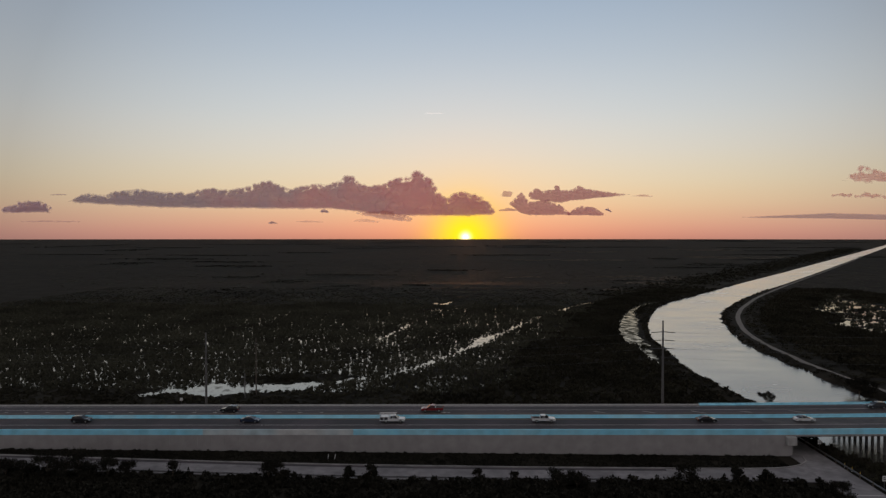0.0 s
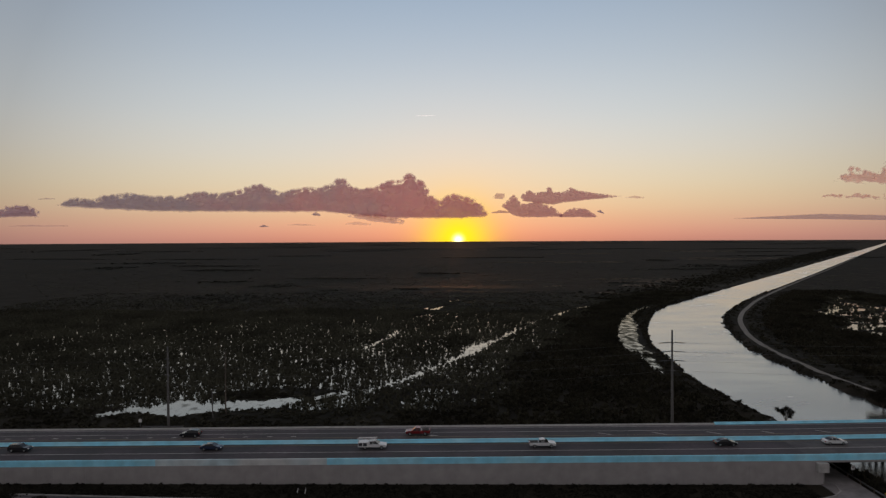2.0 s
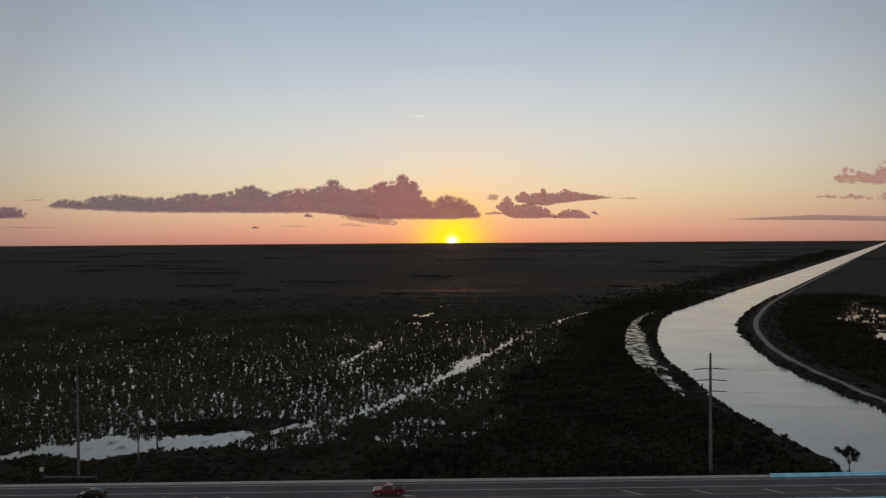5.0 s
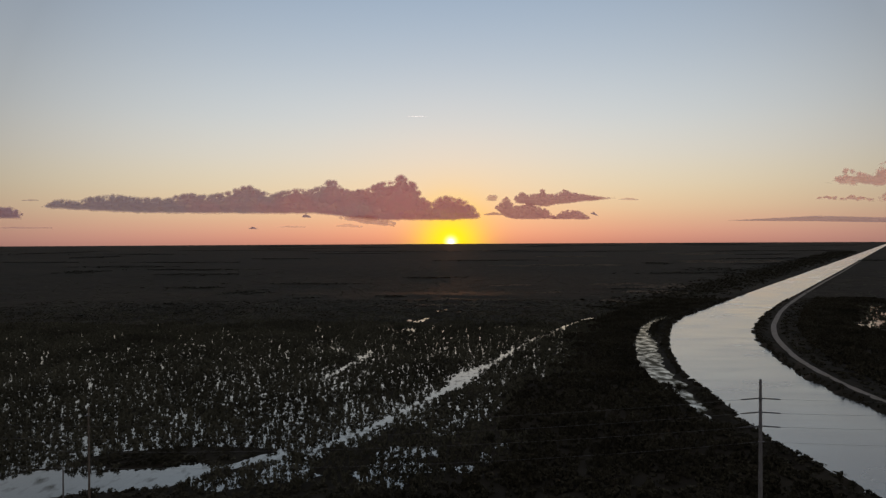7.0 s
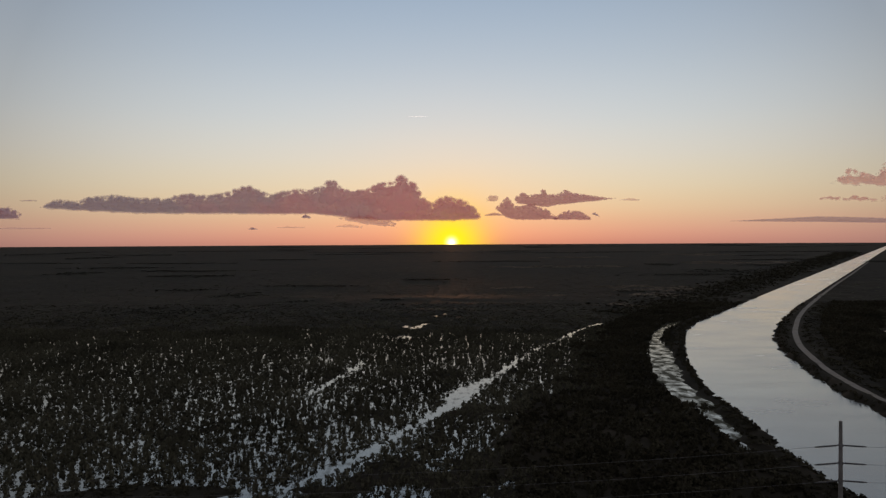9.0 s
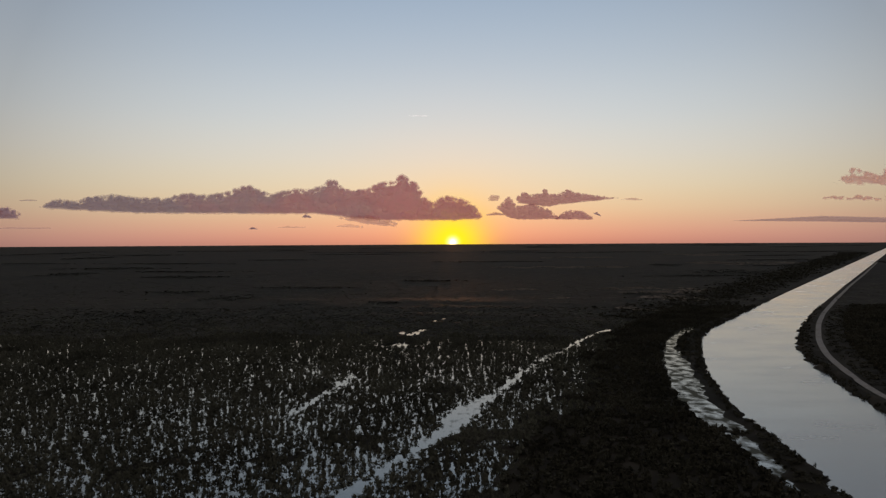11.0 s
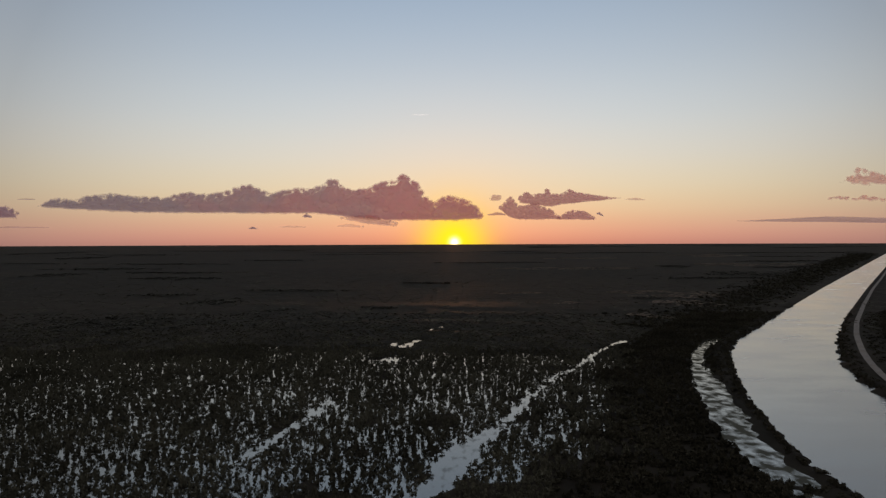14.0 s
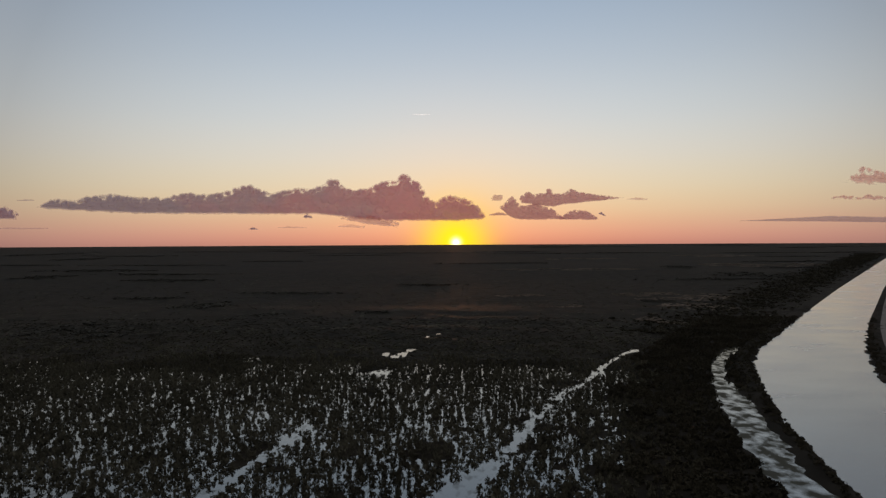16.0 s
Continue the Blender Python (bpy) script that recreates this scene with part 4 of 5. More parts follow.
for ix, iy, rx, ry in ISLANDS:
    d = math.hypot(ix, iy)
    k = int(min(110, 14 + 0.8 * rx * ry / (2 + d / 200)))
    ax, ay = ir.normal(0, 0.5, k) * rx + ix, ir.normal(0, 0.5, k) * ry + iy
    fx += list(ax)
    fy += list(ay)
    fr += list(ir.uniform(1.8, 4.2, k) * (0.8 + d / 1100))
    fh += list(ir.uniform(0.35, 1.1, k) * (0.9 + d / 3500))
fx, fy, fr, fh = map(np.array, (fx, fy, fr, fh))
keep = (signed(fx, fy, CANAL) > 12) & (np.hypot(fx, fy - 75) < EDGE - 40)
scatter("far_woods", np.stack([fx, fy], -1)[keep], fr[keep], fh[keep], M_FARWOOD, "far low tree islands scattered over the sawgrass", "woods", 34, 0.30, 14)
# dark woods along the far canal bank
k = 5200
u = ir.uniform(0, 1, k) ** 1.4
q = np.array([150, 470]) + u[:, None] * 2600 * np.array([0.5625, 0.8268]) + ir.normal(0, 1, k)[:, None] * 17 * np.array([-0.8268, 0.5625]) + np.array([-34, 14])
kw = signed(q[:, 0], q[:, 1], CANAL) > 8
q = settled(q)[kw]
u, k = u[kw], int(kw.sum())
scatter("canal_woods", q, ir.uniform(1.1, 2.6, k) * (1 + u * 1.5), ir.uniform(0.45, 1.2, k) * (1 + u * 0.8), M_BUSH, "dark brushwood along the far canal bank", "woods", 24, 0.36, 15)


# ---- single trees ----
def tree(at, height, spread, seed, label, leaves=420, bare=False, name="tree", base_z=0.5):
    r = random.Random(seed)
    t = empty(name, label, "tree", "roadside trees", at=(at[0], at[1], base_z))
    th = height * (0.22 if not bare else 0.16)
    top = (r.uniform(-0.2, 0.2), r.uniform(-0.2, 0.2), th)
    part("trunk", tube(bmesh.new(), [(0, 0, -0.3), (top[0] * 0.5, top[1] * 0.5, th * 0.5), top, (top[0] * 1.6, top[1] * 1.6, height * 0.7)], [0.05 * height ** 0.75, 0.04 * height ** 0.75, 0.033 * height ** 0.75, 0.01 * height ** 0.7], 7), M_BARK, t)
    tips = []
    for k in range(7 if not bare else 11):
        a = k * 2.4 + r.uniform(-0.4, 0.4)
        rr_, hh = spread * r.uniform(0.35, 0.85), height * r.uniform(0.2, 0.9)
        tip = (math.cos(a) * rr_, math.sin(a) * rr_, hh)
        mid = (tip[0] * 0.45, tip[1] * 0.45, th + (hh - th) * 0.55)
        part("limb", tube(bmesh.new(), [(top[0], top[1], th * r.uniform(0.7, 1.0)), mid, tip], [0.022 * height ** 0.7, 0.014 * height ** 0.7, 0.006 * height ** 0.7], 5), M_BARK, t)
        tips.append(tip)
    nr = np.random.RandomState(seed)
    tips.append((0, 0, height * 0.86))
    lv_, size = [], 0.16 if not bare else 0.12
    for j in range(leaves if not bare else leaves // 3):
        c0 = np.array(tips[nr.randint(len(tips))])
        rad = spread * (0.42 if not bare else 0.2)
        c1 = c0 + nr.normal(0, 0.5, 3) * rad * np.array([1, 1, 0.75])
        c1[2] = min(max(c1[2], height * 0.10), height * 1.03)
        a, b = nr.normal(0, 1, 3), nr.normal(0, 1, 3)
        a, b = a / np.linalg.norm(a) * size * nr.uniform(0.7, 1.5), b / np.linalg.norm(b) * size * nr.uniform(0.9, 1.8)
        lv_ += [c1 - a, c1 + a, c1 + b]
    part("crown", mesh_of("crown", np.array(lv_), np.arange(len(lv_)).reshape(-1, 3), M_VERGE), None, t)
    return t


TREES = [(-84.5, 107.2, 4.4, 2.1), (-78, 107.0, 4.8, 2.2), (-72.8, 107.2, 3.6, 1.6), (-93, 107.4, 3.2, 1.7), (-81, 107.0, 5.4, 2.3), (-76, 106.0, 3.6, 1.7), (-89, 106.5, 3.2, 1.5), (-69, 107.6, 3.1, 1.3), (-60, 107.0, 3.4, 1.4), (-41.5, 106.6, 3.9, 1.6), (-39.2, 106.4, 3.7, 1.3), (-26.5, 107.4, 2.9, 0.9),
         (-22.5, 107.2, 3.1, 1.2), (-2, 107.3, 2.6, 0.9), (5, 107.0, 2.3, 0.9), (12.5, 105.6, 3.2, 1.7), (16, 105.4, 2.9, 1.5), (37, 108.2, 3.4, 1.7), (46, 107.6, 3.2, 1.3), (51, 107.8, 3.0, 1.0), (61.5, 102.5, 2.8, 1.6)]
for k, (x, y, h, sp) in enumerate(TREES):
    tree((x, y), h, sp * 1.25, 50 + k, "small dark bushy tree beside the frontage road" if h < 3.5 else "taller dark spreading tree beside the frontage road", 1900)
tree((78.4, 166.0), 4.2, 2.7, 90, "open-branched shrub tree on the canal bank", 9000, bare=True, base_z=-0.1)
tree((111.6, 180.0), 5.2, 3.3, 91, "dense dark tree overhanging the canal edge", 5200, base_z=-0.4)
tree((115.5, 181.0), 3.6, 1.8, 92, "dense dark tree overhanging the canal edge", 1600, base_z=0.4)


# ---- power line ----
def pole(at, height, levels, label, r0=0.36, r1=0.2, mat=None, base=0.4, lower=()):
    p = empty("utility_pole", label, "utility pole", "power line poles", at=(at[0], at[1], base))
    part("shaft", tube(bmesh.new(), [(0, 0, -0.5), (0, 0, height * 0.5), (0, 0, height)], [r0, (r0 + r1) / 2, r1], 10), mat or M_POLE, p)
    for z in levels:
        for side in (-1, 1):
            b = bmesh.new()
            pts, rad = [], []
            for k in range(19):
                f = k / 18
                pts.append((side * (0.18 + 3.0 * f), side * 0.05 * f, z - 0.22 * f))
                rad.append(0.13 if 2 < k < 16 and k % 2 else 0.08)
            tube(b, pts, rad, 7)
            part("insulator", b, M_INSUL, p, "grey strain insulator string")
        part("band", tube(bmesh.new(), [(0, 0, z - 0.12), (0, 0, z + 0.12)], [r1 + 0.12, r1 + 0.12], 10), M_STEEL, p)
    for z in lower:
        part("bracket", boxed(-0.5, 0.5, -0.35, -0.2, z - 0.08, z + 0.08, bevel=0.02), M_STEEL, p)
    return p


EP, WP = (48.2, 160.5), (-75.5, 159.6)
pole(EP, 23.8, (20.8, 18.6, 16.4), "tall grey concrete transmission pole with strain insulators", lower=(14.0,))
pole((190.0, 165.4), 23.8, (20.8, 18.6, 16.4), "tall grey concrete transmission pole with strain insulators", lower=(14.0,))
pole(WP, 20.0, (), "tall grey concrete pole beside the highway", 0.33, 0.18, lower=(17.0, 15.0, 13.0))
pole((-66.0, 172.5), 16.5, (), "dark wooden utility pole at the pond", 0.2, 0.13, M_WOOD, lower=(15.0,))
pole((-67.6, 167.5), 7.2, (), "short grey post at the pond edge", 0.16, 0.12)


def wire(a, b, sag, r=0.015):
    w = bmesh.new()
    pts = [Vector(a).lerp(Vector(b), k / 24) + Vector((0, 0, -sag * 4 * (k / 24) * (1 - k / 24))) for k in range(25)]
    tube(w, pts, [r] * 25, 4)
    me = bpy.data.meshes.new("overhead_wire")
    w.to_mesh(me)
    w.free()
    me.materials.append(M_WIRE)
    return tagged(new("overhead_wire", me), "thin aluminium power wire strung between poles", "wire", "overhead wires")


for z, zw in ((20.8, 17.0), (18.6, 15.0), (16.4, 13.0)):
    wire((EP[0] - 3.1, EP[1], 0.4 + z - 0.22), (WP[0], WP[1] - 0.28, 0.4 + zw), 1.6)
    wire((EP[0] + 3.1, EP[1], 0.4 + z - 0.22), (190.0 - 3.1, 165.4, 0.4 + z - 0.22), 1.4)
    wire((WP[0], WP[1] - 0.28, 0.4 + zw), (-210.0, 157.5, 0.4 + zw), 1.6)
wire((EP[0], EP[1] - 0.28, 14.4), (WP[0], WP[1] - 0.28, 11.0), 2.0)
wire((EP[0], EP[1] - 0.28, 14.4), (190.0, 165.2, 14.4), 2.0)
pole((-210.0, 157.8), 20.0, (), "tall grey concrete pole beside the highway", 0.33, 0.18, lower=(17.0, 15.0, 13.0))


# ---- signs and posts ----
def road_sign(at, w, h, top, label, bars=2):
    s = empty("road_sign", label, "sign", at=(at[0], at[1], 0.55))
    part("post", boxed(-0.04, 0.04, -0.04, 0.04, -0.3, top, bevel=0.008), M_STEEL, s)
    part("panel", boxed(-w / 2, w / 2, -0.07, -0.045, top - h, top, bevel=0.006), M_SIGN, s, "white sign panel")
    for k in range(bars):
        z = top - h * (k + 1) / (bars + 1)
        part("text_bar", boxed(-w * 0.32, w * 0.32, -0.08, -0.068, z - h * 0.07, z + h * 0.07), M_BAR, s, "dark lettering bar")
    return s


road_sign((72.0, 107.4), 0.75, 1.0, 2.3, "white roadside regulatory sign on a steel post")
road_sign((71.6, 128.0), 0.7, 0.9, 2.3, "white roadside sign under the bridge", 1)
road_sign((-81.6, 157.8), 0.8, 0.8, 2.4, "small white panel beside the highway", 0)
for x in (-33.0, -31.6):
    d = empty("marker_post", "leaning white marker post in the wall planting", "post", "marker posts", at=(x, 118.6, 0.5))
    part("shaft", tube(bmesh.new(), [(0, 0, -0.2), (0.12, 0.0, 0.5), (0.26, 0.0, 1.15)], [0.07, 0.07, 0.06], 8), M_SIGN, d)
    part("cap", tube(bmesh.new(), [(0.26, 0, 1.15), (0.28, 0, 1.24)], [0.075, 0.03], 8), M_STEEL, d)
guardrail([(-81.0, 157.6), (-76.0, 157.5), (-71.0, 157.6)], "short steel guardrail in front of the tall pole", 4)
for y in (118.0, 115.6, 113.0):
    d = empty("delineator_post", "amber plastic delineator post above the canal bank", "post", "delineator posts", at=(71.1, y, 0.55))
    part("shaft", boxed(-0.05, 0.05, -0.02, 0.02, -0.2, 0.75, bevel=0.01), M_SIGN, d)
    part("reflector", boxed(-0.06, 0.06, -0.035, -0.021, 0.5, 0.95), M_AMBER, d, "amber reflector")


# ---- vehicles ----
def slab(pts, half_low, half_high, z_low, z_high, bevel=0.05):
    """A side outline (x, z) given width, narrowing with height."""
    bm = bmesh.new()

    def half(z):
        f = min(max((z - z_low) / (z_high - z_low), 0), 1)
        return half_low + (half_high - half_low) * f

    a = [bm.verts.new((x, -half(z), z)) for x, z in pts]
    b = [bm.verts.new((x, half(z), z)) for x, z in pts]
    bm.faces.new(a)
    bm.faces.new(b[::-1])
    n = len(pts)
    for i in range(n):
        bm.faces.new((a[(i + 1) % n], a[i], b[i], b[(i + 1) % n]))
    bmesh.ops.recalc_face_normals(bm, faces=bm.faces)
    if bevel:
        bmesh.ops.bevel(bm, geom=bm.edges[:], offset=bevel, segments=2, affect="EDGES", clamp_overlap=True)
    return bm


def vehicle(kind, coat, label, x, off, back=False, top=None):
    L, W = {"sedan": (4.7, 1.84), "suv": (4.7, 1.9), "pickup": (5.8, 2.0), "service": (6.3, 2.1)}[kind]
    v = empty("pickup_truck" if kind == "pickup" else "utility_truck" if kind == "service" else "car", label, "truck" if kind in ("pickup", "service") else "car", "highway traffic")
    h = W / 2
    if kind == "sedan":
        low = [(-2.3, .3), (-2.34, .7), (-2.2, .98), (-1.65, 1.02), (0.95, .98), (1.9, .82), (2.28, .66), (2.34, .3)]
        glass = [(-1.75, .99), (-1.05, 1.36), (-0.3, 1.43), (0.3, 1.40), (1.12, .96)]
        roof = [(-1.1, 1.36), (-0.3, 1.455), (0.32, 1.42), (0.32, 1.38), (-1.1, 1.33)]
        wheels, rad = (-1.42, 1.42), 0.33
    elif kind == "suv":
        low = [(-2.3, .35), (-2.34, .8), (-2.28, 1.08), (0.9, 1.05), (1.9, .95), (2.28, .78), (2.34, .35)]
        glass = [(-2.22, 1.06), (-1.95, 1.58), (-0.5, 1.68), (0.25, 1.62), (1.0, 1.03)]
        roof = [(-2.0, 1.58), (-0.5, 1.70), (0.28, 1.65), (0.28, 1.60), (-2.0, 1.53)]
        wheels, rad = (-1.4, 1.42), 0.36
    else:
        low = [(-2.85, .5), (-2.88, 1.1), (-0.75, 1.12), (0.0, 1.15), (1.35, 1.12), (2.5, 1.02), (2.8, .9), (2.85, .45)]
        glass = [(-0.8, 1.12), (-0.62, 1.72), (0.45, 1.76), (1.32, 1.11)]
        roof = [(-0.7, 1.72), (0.1, 1.82), (0.5, 1.76), (0.5, 1.72), (-0.7, 1.68)]
        wheels, rad = (-1.75, 1.8), 0.40
    part("body", slab(low, h * 0.97, h, 0.3, 0.8, 0.06), coat, v)
    part("windows", slab(glass, h * 0.93, h * 0.74, low[2][1], glass[2][1], 0.03), M_GLASS, v, "dark tinted glass")
    part("roof", slab(roof, h * 0.76, h * 0.74, 1.2, 1.8, 0.015), top or coat, v)
    for px_ in ((glass[1][0] + glass[2][0]) / 2 - 0.1, glass[-2][0] - 0.25):
        for sd in (-1, 1):
            part("pillar", tube(bmesh.new(), [(px_ + 0.02, sd * h * 0.945, low[2][1] - 0.02), (px_ - 0.06, sd * h * 0.77, glass[2][1] - 0.02)], [0.045, 0.04], 5), coat, v)
    for wx in wheels:
        for sd in (-1, 1):
            t = part("wheel", tube(bmesh.new(), [(wx, sd * (h - 0.24), rad), (wx, sd * (h - 0.20), rad), (wx, sd * (h - 0.02), rad), (wx, sd * (h + 0.015), rad)], [rad * 0.9, rad, rad, rad * 0.9], 18), M_RUBBER, v, "black tyre")
            part("rim", tube(bmesh.new(), [(wx, sd * (h - 0.0), rad), (wx, sd * (h + 0.025), rad)], [rad * 0.6, rad * 0.52], 12), M_RIM, t, "alloy rim")
    nose, tail = low[-2], low[1]
    for sd in (-1, 1):
        part("headlight", boxed(nose[0] - 0.18, nose[0] + 0.03, sd * h * 0.72 - 0.2, sd * h * 0.72 + 0.2, nose[1] - 0.12, nose[1] + 0.04, bevel=0.03), M_HEAD, v, "clear headlight")
        part("tail_light", boxed(tail[0] - 0.03, tail[0] + 0.1, sd * h * 0.8 - 0.14, sd * h * 0.8 + 0.14, tail[1] - 0.02, tail[1] + 0.16, bevel=0.02), M_TAIL, v, "red tail light")
        part("mirror", boxed(glass[-1][0] - 0.32, glass[-1][0] - 0.16, sd * (h + 0.1) - 0.1, sd * (h + 0.1) + 0.1, low[2][1] + 0.02, low[2][1] + 0.18, bevel=0.03), coat, v)
    if kind == "pickup":
        part("bed_lining", boxed(-2.7, -0.95, -h * 0.82, h * 0.82, 1.08, 1.17, bevel=0.01), M_RUBBER, v, "black open load bed")
    if kind == "service":
        part("service_body", slab([(-3.3, .55), (-3.3, 1.55), (-0.9, 1.55), (-0.9, .55)], h * 1.03, h * 1.03, 0, 1, 0.04), coat, v, "white utility box body")
        for bx in (-2.75, -1.75):
            part("locker_door", boxed(bx - 0.4, bx + 0.4, -h * 1.03 - 0.02, -h * 1.03 - 0.002, 0.8, 1.45, bevel=0.008), P_GREY, v, "recessed locker door")
        for sd in (-1, 1):
            for bx in (-3.1, -1.1, 0.4):
                part("rack_post", tube(bmesh.new(), [(bx, sd * h * 0.8, 1.5), (bx, sd * h * 0.8, 2.1)], [0.03, 0.03], 6), M_STEEL, v)
            part("rack_rail", tube(bmesh.new(), [(-3.4, sd * h * 0.8, 2.1), (0.8, sd * h * 0.8, 2.16)], [0.05, 0.05], 6), M_SIGN, v)
        lad = part("ladder", tube(bmesh.new(), [(-3.5, -0.2, 2.2), (0.7, -0.2, 2.26)], [0.05, 0.05], 6), M_SIGN, v, "pale ladder on the rack")
        part("ladder_rail", tube(bmesh.new(), [(-3.5, 0.25, 2.2), (0.7, 0.25, 2.26)], [0.05, 0.05], 6), M_SIGN, lad)
        for k in range(9):
            part("rung", tube(bmesh.new(), [(-3.3 + 0.47 * k, -0.2, 2.21 + 0.007 * k), (-3.3 + 0.47 * k, 0.25, 2.21 + 0.007 * k)], [0.025, 0.025], 5), M_SIGN, lad)
    grade = math.degrees(math.atan(0.0095))
    v.matrix_basis = pose(x, road_y(x, off), road_z(x) + 0.008, 0, grade if back else -grade, (180 if back else 0) + math.degrees(math.atan(SLOPE))) @ Matrix.Diagonal((0.92, 0.92, 0.92, 1))
    return v


INNER, FARLANE = 8.3, 18.6
vehicle("suv", P_BLACK, "black hatchback car on the highway", -92.5, INNER)
vehicle("sedan", P_BLUE, "dark blue sedan with pale roof sheen", -53.5, INNER)
vehicle("service", P_WHITE, "white utility truck with ladder rack", -20.8, INNER)
vehicle("pickup", P_WHITE, "white pickup truck on the highway", 13.0, INNER)
vehicle("sedan", P_BLACK, "black sedan on the highway", 49.3, INNER)
vehicle("sedan", P_WHITE, "white coupe with dark roof on the bridge", 70.8, INNER, top=P_BLACK)
vehicle("suv", P_GREY, "dark grey car on the far carriageway", 93.0, FARLANE, True)
vehicle("pickup", P_RED, "dark red pickup truck on the far carriageway", -12.5, FARLANE - 1.6, True)
vehicle("suv", P_BLACK, "black car on the far carriageway", -61.5, FARLANE - 1.6, True)


# ---- clouds over the horizon ----
def cloud_shell(top, base, puff, seed, mat, body=1.0, cuts=(), torn=0.0):
    """A bank of rounded billows between a flat base line and a crest line (metres across and up, seen from the south): a closed shell, thick in the middle."""
    r = np.random.RandomState(seed * 13 + 5)
    tx, tz = map(np.array, zip(*top))
    bx, bz = map(np.array, zip(*base))
    lo, hi = min(tx[0], bx[0]), max(tx[-1], bx[-1])
    step = min(max(0.15 * puff, 1.5), 4.0)
    gx_, gz_ = np.arange(lo - puff, hi + puff, step), np.arange(min(bz) - puff, max(tz) + puff, step)
    x, z = np.meshgrid(gx_, gz_)
    crest, floor_ = np.interp(x, tx, tz), np.interp(x, bx, bz)
    ends = np.minimum(x - lo, hi - x)
    ragged = puff * (0.10 * waves(x, z, puff * 1.6, seed * 17 + 4) + 0.07 * waves(x, z, puff * 0.5, seed * 17 + 5))
    d = np.minimum.reduce([crest - z - 0.62 * puff, z - floor_ + 0.16 * puff, ends * 0.7 - (z - floor_) * 0.2])
    bulge = np.zeros(x.shape)
    count = int((hi - lo) / puff * 11) + 6
    for k in range(count):
        cx = r.uniform(lo, hi)
        rad = puff * (0.24 + 0.70 * r.uniform(0, 1) ** 2.4)
        ct, cf = np.interp(cx, tx, tz), np.interp(cx, bx, bz)
        rad = min(rad, max(0.5 * (ct - cf) + 0.1 * puff, 0.18 * puff), 0.35 * puff + min(cx - lo, hi - cx))
        cz = max(ct - rad * r.uniform(0.7, 1.3), cf + 0.75 * rad) if k % 4 else r.uniform(cf + 0.7 * rad, max(ct - rad, cf + 0.7 * rad))
        i0, i1 = np.searchsorted(gx_, (cx - 1.5 * rad, cx + 1.5 * rad))
        j0, j1 = np.searchsorted(gz_, (cz - 1.5 * rad, cz + 1.5 * rad))
        cut = (slice(j0, j1), slice(i0, i1))
        away = np.hypot((x[cut] - cx) / r.uniform(1.0, 1.25), z[cut] - cz)
        d[cut] = np.maximum(d[cut], np.minimum(rad - away, z[cut] - floor_[cut] + 0.2 * puff))
        bulge[cut] = np.maximum(bulge[cut], np.sqrt(np.maximum(rad * rad - away * away, 0)))
    d = d + ragged * (0.6 if puff > 12 else 0.15) - 0.02 * puff - torn * puff * soft(waves(x * 0.6, z * 1.4, puff * 1.5, seed * 17 + 9), -0.3, 0.7)
    deep = np.where(d > 0, 0.55 * soft(d, 0, 1.1 * puff) * bulge + puff * 0.8 * (1 - np.exp(-(np.maximum(d, 0) / (1.3 * puff)) ** 2)), 0.0)
    deep *= 0.45
    k = 4700 / np.hypot(4650, x)
    n = x.size
    on = d > 0
    cell = on[:-1, :-1] | on[1:, :-1] | on[:-1, 1:] | on[1:, 1:]
    i = np.arange(n).reshape(x.shape)
    q = np.stack([i[:-1, :-1], i[:-1, 1:], i[1:, 1:], i[1:, :-1]], -1)[cell]
    front = np.stack([x * k, 60 + 4650 * k - deep, 46 + (z - 46) * k], -1).reshape(-1, 3)
    back = np.stack([x * k, 60 + 4650 * k + 0.4 * deep + 0.5, 46 + (z - 46) * k], -1).reshape(-1, 3)
    v, f = np.concatenate([front, back]), np.concatenate([q, q[:, ::-1] + n])
    dense = body * soft(d, -0.02 * puff, 0.46 * puff) * (1 - 0.06 * soft(waves(x, z * 1.6, puff * 1.2, seed * 17 + 11), -0.2, 0.9))
    side = np.searchsorted(np.array(cuts), np.tile(x.ravel(), 2)[f[:, 0]]) if cuts else np.zeros(len(f), int)
    shells = []
    for k in range(len(cuts) + 1):
        piece = f[side == k]
        used = np.unique(piece)
        new_i = np.zeros(len(v), int)
        new_i[used] = np.arange(len(used))
        me = mesh_of("cloud", v[used], new_i[piece], mat, True)
        me.attributes.new("thickness", "FLOAT", "POINT").data.foreach_set("value", np.r_[dense.ravel(), 0.4 * dense.ravel()][used].astype(np.float32))
        shells.append(me)
    return shells


def cloud(top, base, label, puff, seed, mat=None, body=1.0, torn=0.10):
    me = cloud_shell(top, base, puff, seed, mat or M_CLOUD, body, torn=torn)[0]
    return tagged(new("cloud", me), label, "cloud", "clouds over the horizon")


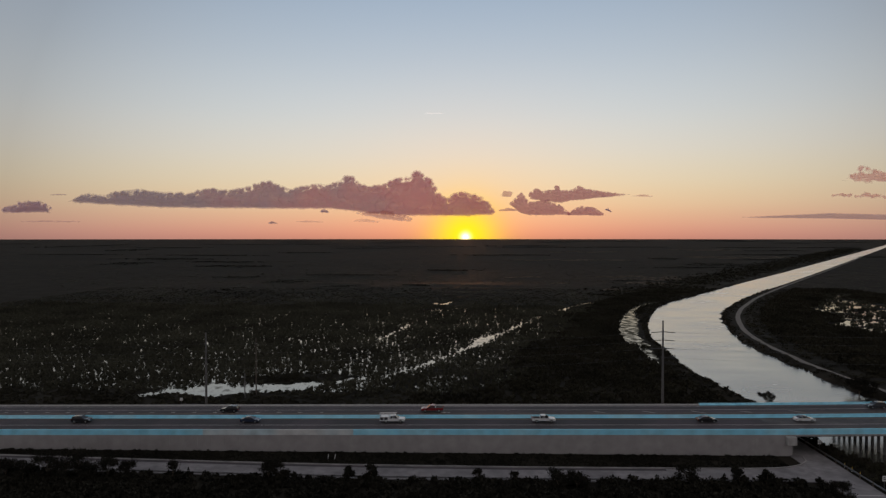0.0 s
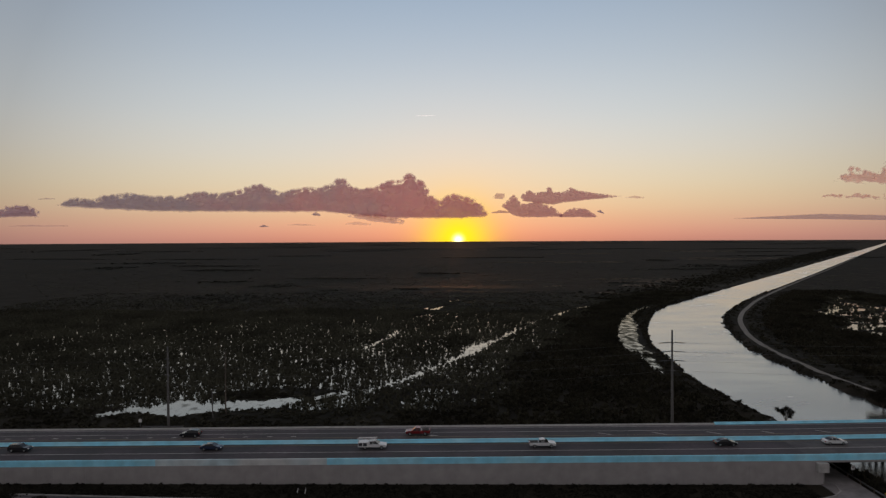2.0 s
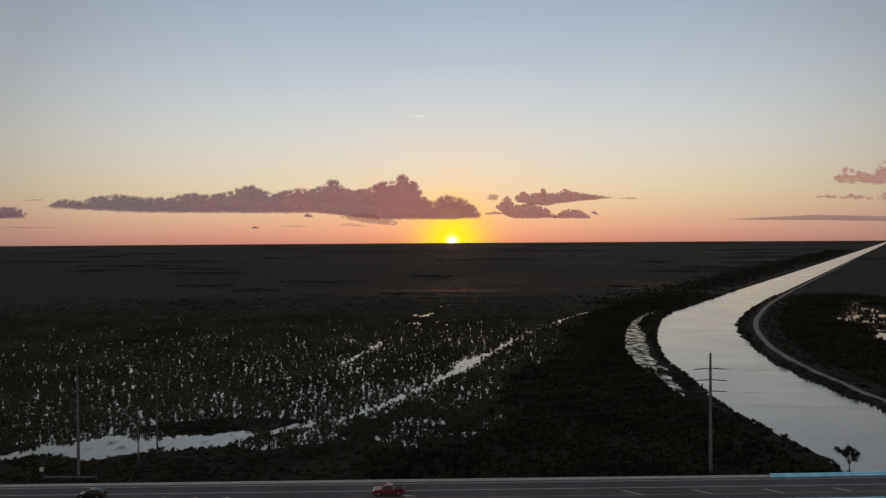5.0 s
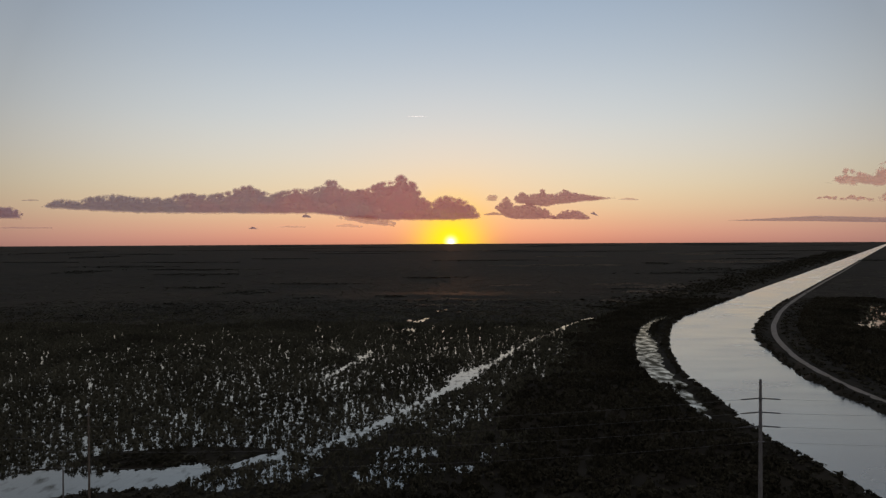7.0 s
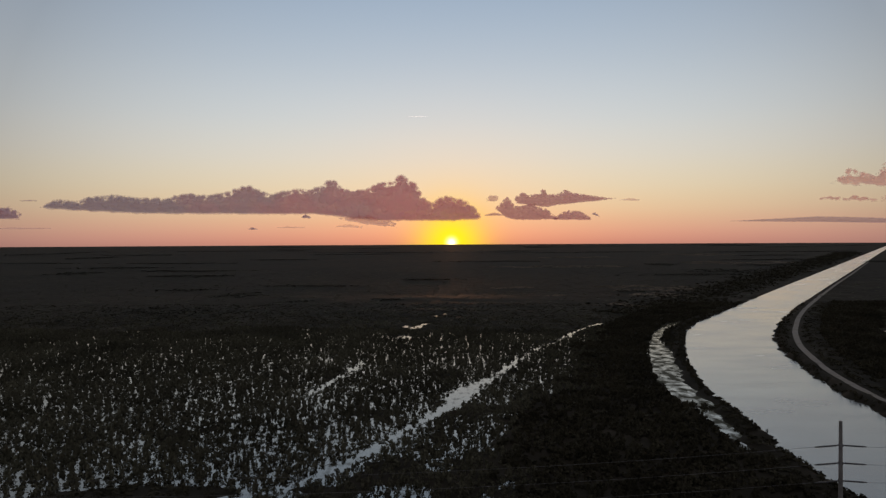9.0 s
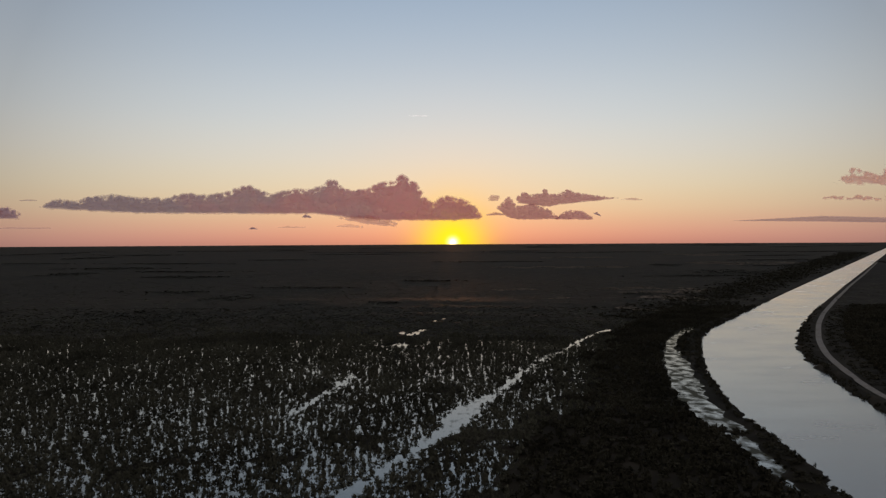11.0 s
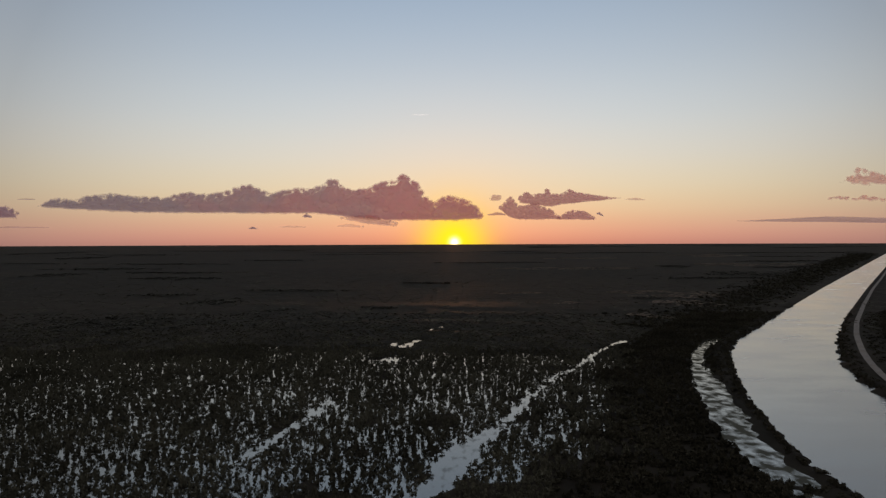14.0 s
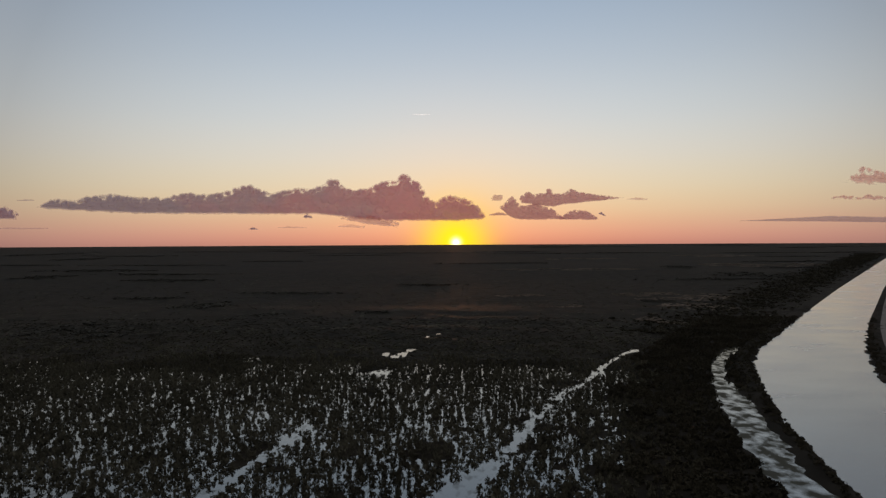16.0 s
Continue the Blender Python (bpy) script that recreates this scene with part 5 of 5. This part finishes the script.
bank = empty("cloud_bank", "long mauve cumulus bank above the setting sun", "cloud", "clouds over the horizon", at=(0, 0, 0))
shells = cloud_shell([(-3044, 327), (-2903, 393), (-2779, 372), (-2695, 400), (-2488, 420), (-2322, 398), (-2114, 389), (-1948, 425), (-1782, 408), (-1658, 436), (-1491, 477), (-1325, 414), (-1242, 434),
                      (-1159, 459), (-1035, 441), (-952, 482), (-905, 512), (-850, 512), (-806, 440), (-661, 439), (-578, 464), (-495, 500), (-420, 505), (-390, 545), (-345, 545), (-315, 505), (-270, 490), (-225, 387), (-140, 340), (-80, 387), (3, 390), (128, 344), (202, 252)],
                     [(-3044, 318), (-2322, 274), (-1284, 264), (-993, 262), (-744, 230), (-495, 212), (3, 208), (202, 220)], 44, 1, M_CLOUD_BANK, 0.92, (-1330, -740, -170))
# the foot's rose light is painted by the bank material's colour gradient
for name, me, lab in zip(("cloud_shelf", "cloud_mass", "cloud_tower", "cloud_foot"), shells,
                         ("long flat blue-grey shelf", "mauve billowing middle mass", "mauve tower of rounded billows", "rose-tinted foot above the sun")):
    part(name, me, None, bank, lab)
cloud([(-827, 241), (-620, 256), (-412, 197)], [(-827, 224), (-620, 182), (-412, 164)], "ragged pink wisp below the cloud bank", 26, 2, M_CLOUD_PINK, body=0.75)
cloud([(321, 300), (345, 330), (402, 385), (430, 345), (459, 318), (500, 312), (552, 335), (610, 322), (673, 300), (720, 265), (766, 228)], [(321, 290), (360, 258), (402, 225), (470, 212), (766, 213)],
      "rose-mauve cumulus lump beside the sun", 22, 3, M_CLOUD_ROSE, body=0.84)
cloud([(459, 372), (511, 420), (550, 395), (592, 402), (640, 405), (661, 446), (690, 400), (760, 396), (822, 432), (887, 408), (1008, 390), (1198, 366)], [(459, 333), (690, 302), (760, 318), (960, 338), (1198, 360)],
      "long rose-mauve cloud with ragged crest and thin tail", 20, 4, M_CLOUD_ROSE, body=0.84)
cloud([(742, 222), (800, 268), (850, 282), (930, 276), (990, 240), (1020, 214)], [(742, 212), (1020, 208)], "small flat-based rose-mauve cloud", 18, 5, M_CLOUD_ROSE, body=0.84)
cloud([(250, 372), (280, 395), (335, 388)], [(250, 352), (335, 345)], "loose rose cloud shreds beside the cumulus", 15, 19, M_CLOUD_ROSE, body=0.55)
cloud([(237, 252), (300, 268), (375, 256)], [(237, 243), (375, 244)], "thin rose cloud streak beside the cumulus", 11, 20, M_CLOUD_ROSE, body=0.7)
cloud([(1216, 355), (1290, 367), (1365, 358)], [(1216, 351), (1365, 346)], "small pink cloud shred", 12, 6, M_CLOUD_PINK, body=0.6)
cloud([(-3567, 280), (-3401, 329), (-3277, 337), (-3185, 286)], [(-3567, 239), (-3185, 237)], "small grey-mauve cumulus with flat base", 34, 7)
cloud([(2723, 476), (2826, 529), (2868, 575), (2930, 554), (2992, 541), (3042, 528), (3109, 594), (3179, 631), (3325, 618), (3491, 534)], [(2723, 467), (2909, 450), (3034, 441), (3491, 443)], "pink-tinted cumulus far from the sun", 40, 8, M_CLOUD_PINK, body=0.8, torn=0.42)
cloud([(2652, 360), (2764, 376), (2868, 355), (2909, 383), (2972, 371), (3076, 345)], [(2652, 347), (3076, 329)], "row of small pink cloud shreds", 17, 9, M_CLOUD_PINK, body=0.8, torn=0.42)
cloud([(3096, 362), (3179, 394), (3408, 368)], [(3096, 328), (3408, 327)], "small pink cloud with flat base", 24, 10, M_CLOUD_PINK, body=0.8, torn=0.42)
cloud([(2017, 197), (2328, 212), (2660, 227), (3192, 212), (3740, 217)], [(2017, 193), (2660, 185), (3192, 174), (3740, 167)], "long thin mauve streak of cloud near the horizon", 9, 11, body=0.6)
cloud([(-1110, 240), (-1076, 266), (-1040, 245)], [(-1110, 236), (-1040, 232)], "tiny mauve cloud shred", 16, 12)
cloud([(-1500, 158), (-1471, 172), (-1430, 155)], [(-1500, 152), (-1430, 150)], "tiny mauve cloud shred", 12, 13)
cloud([(1020, 258), (1041, 268), (1070, 236)], [(1020, 250), (1070, 232)], "tiny mauve cloud shred", 12, 14)
cloud([(-3420, 172), (-3250, 180), (-2960, 174)], [(-3420, 166), (-2960, 164)], "faint thin mauve streak low over the horizon", 10, 15, body=0.3)
cloud([(-1290, 168), (-1200, 176), (-1080, 168)], [(-1290, 163), (-1080, 160)], "faint thin mauve streak low over the horizon", 9, 16, body=0.3)
cloud([(-850, 176), (-760, 190), (-660, 172)], [(-850, 166), (-660, 158)], "faint ragged pink cloud shred low down", 16, 17, M_CLOUD_PINK, body=0.35)
cloud([(-3190, 376), (-3120, 382), (-3060, 378)], [(-3190, 370), (-3060, 370)], "tiny dark cloud shred beside the bank", 8, 18, body=0.5)
trail = bmesh.new()
tube(trail, [(-321, 4712, 972), (-280, 4712, 972), (-220, 4712, 971), (-175, 4712, 971)], [0.6, 2.1, 2.2, 0.6], 8)
me = bpy.data.meshes.new("contrail")
trail.to_mesh(me)
trail.free()
me.materials.append(M_CONTRAIL)
me.attributes.new("thickness", "FLOAT", "POINT").data.foreach_set("value", np.full(len(me.vertices), 0.8, np.float32))
tagged(new("contrail", me), "short bright aircraft vapour trail in the clear sky", "contrail")
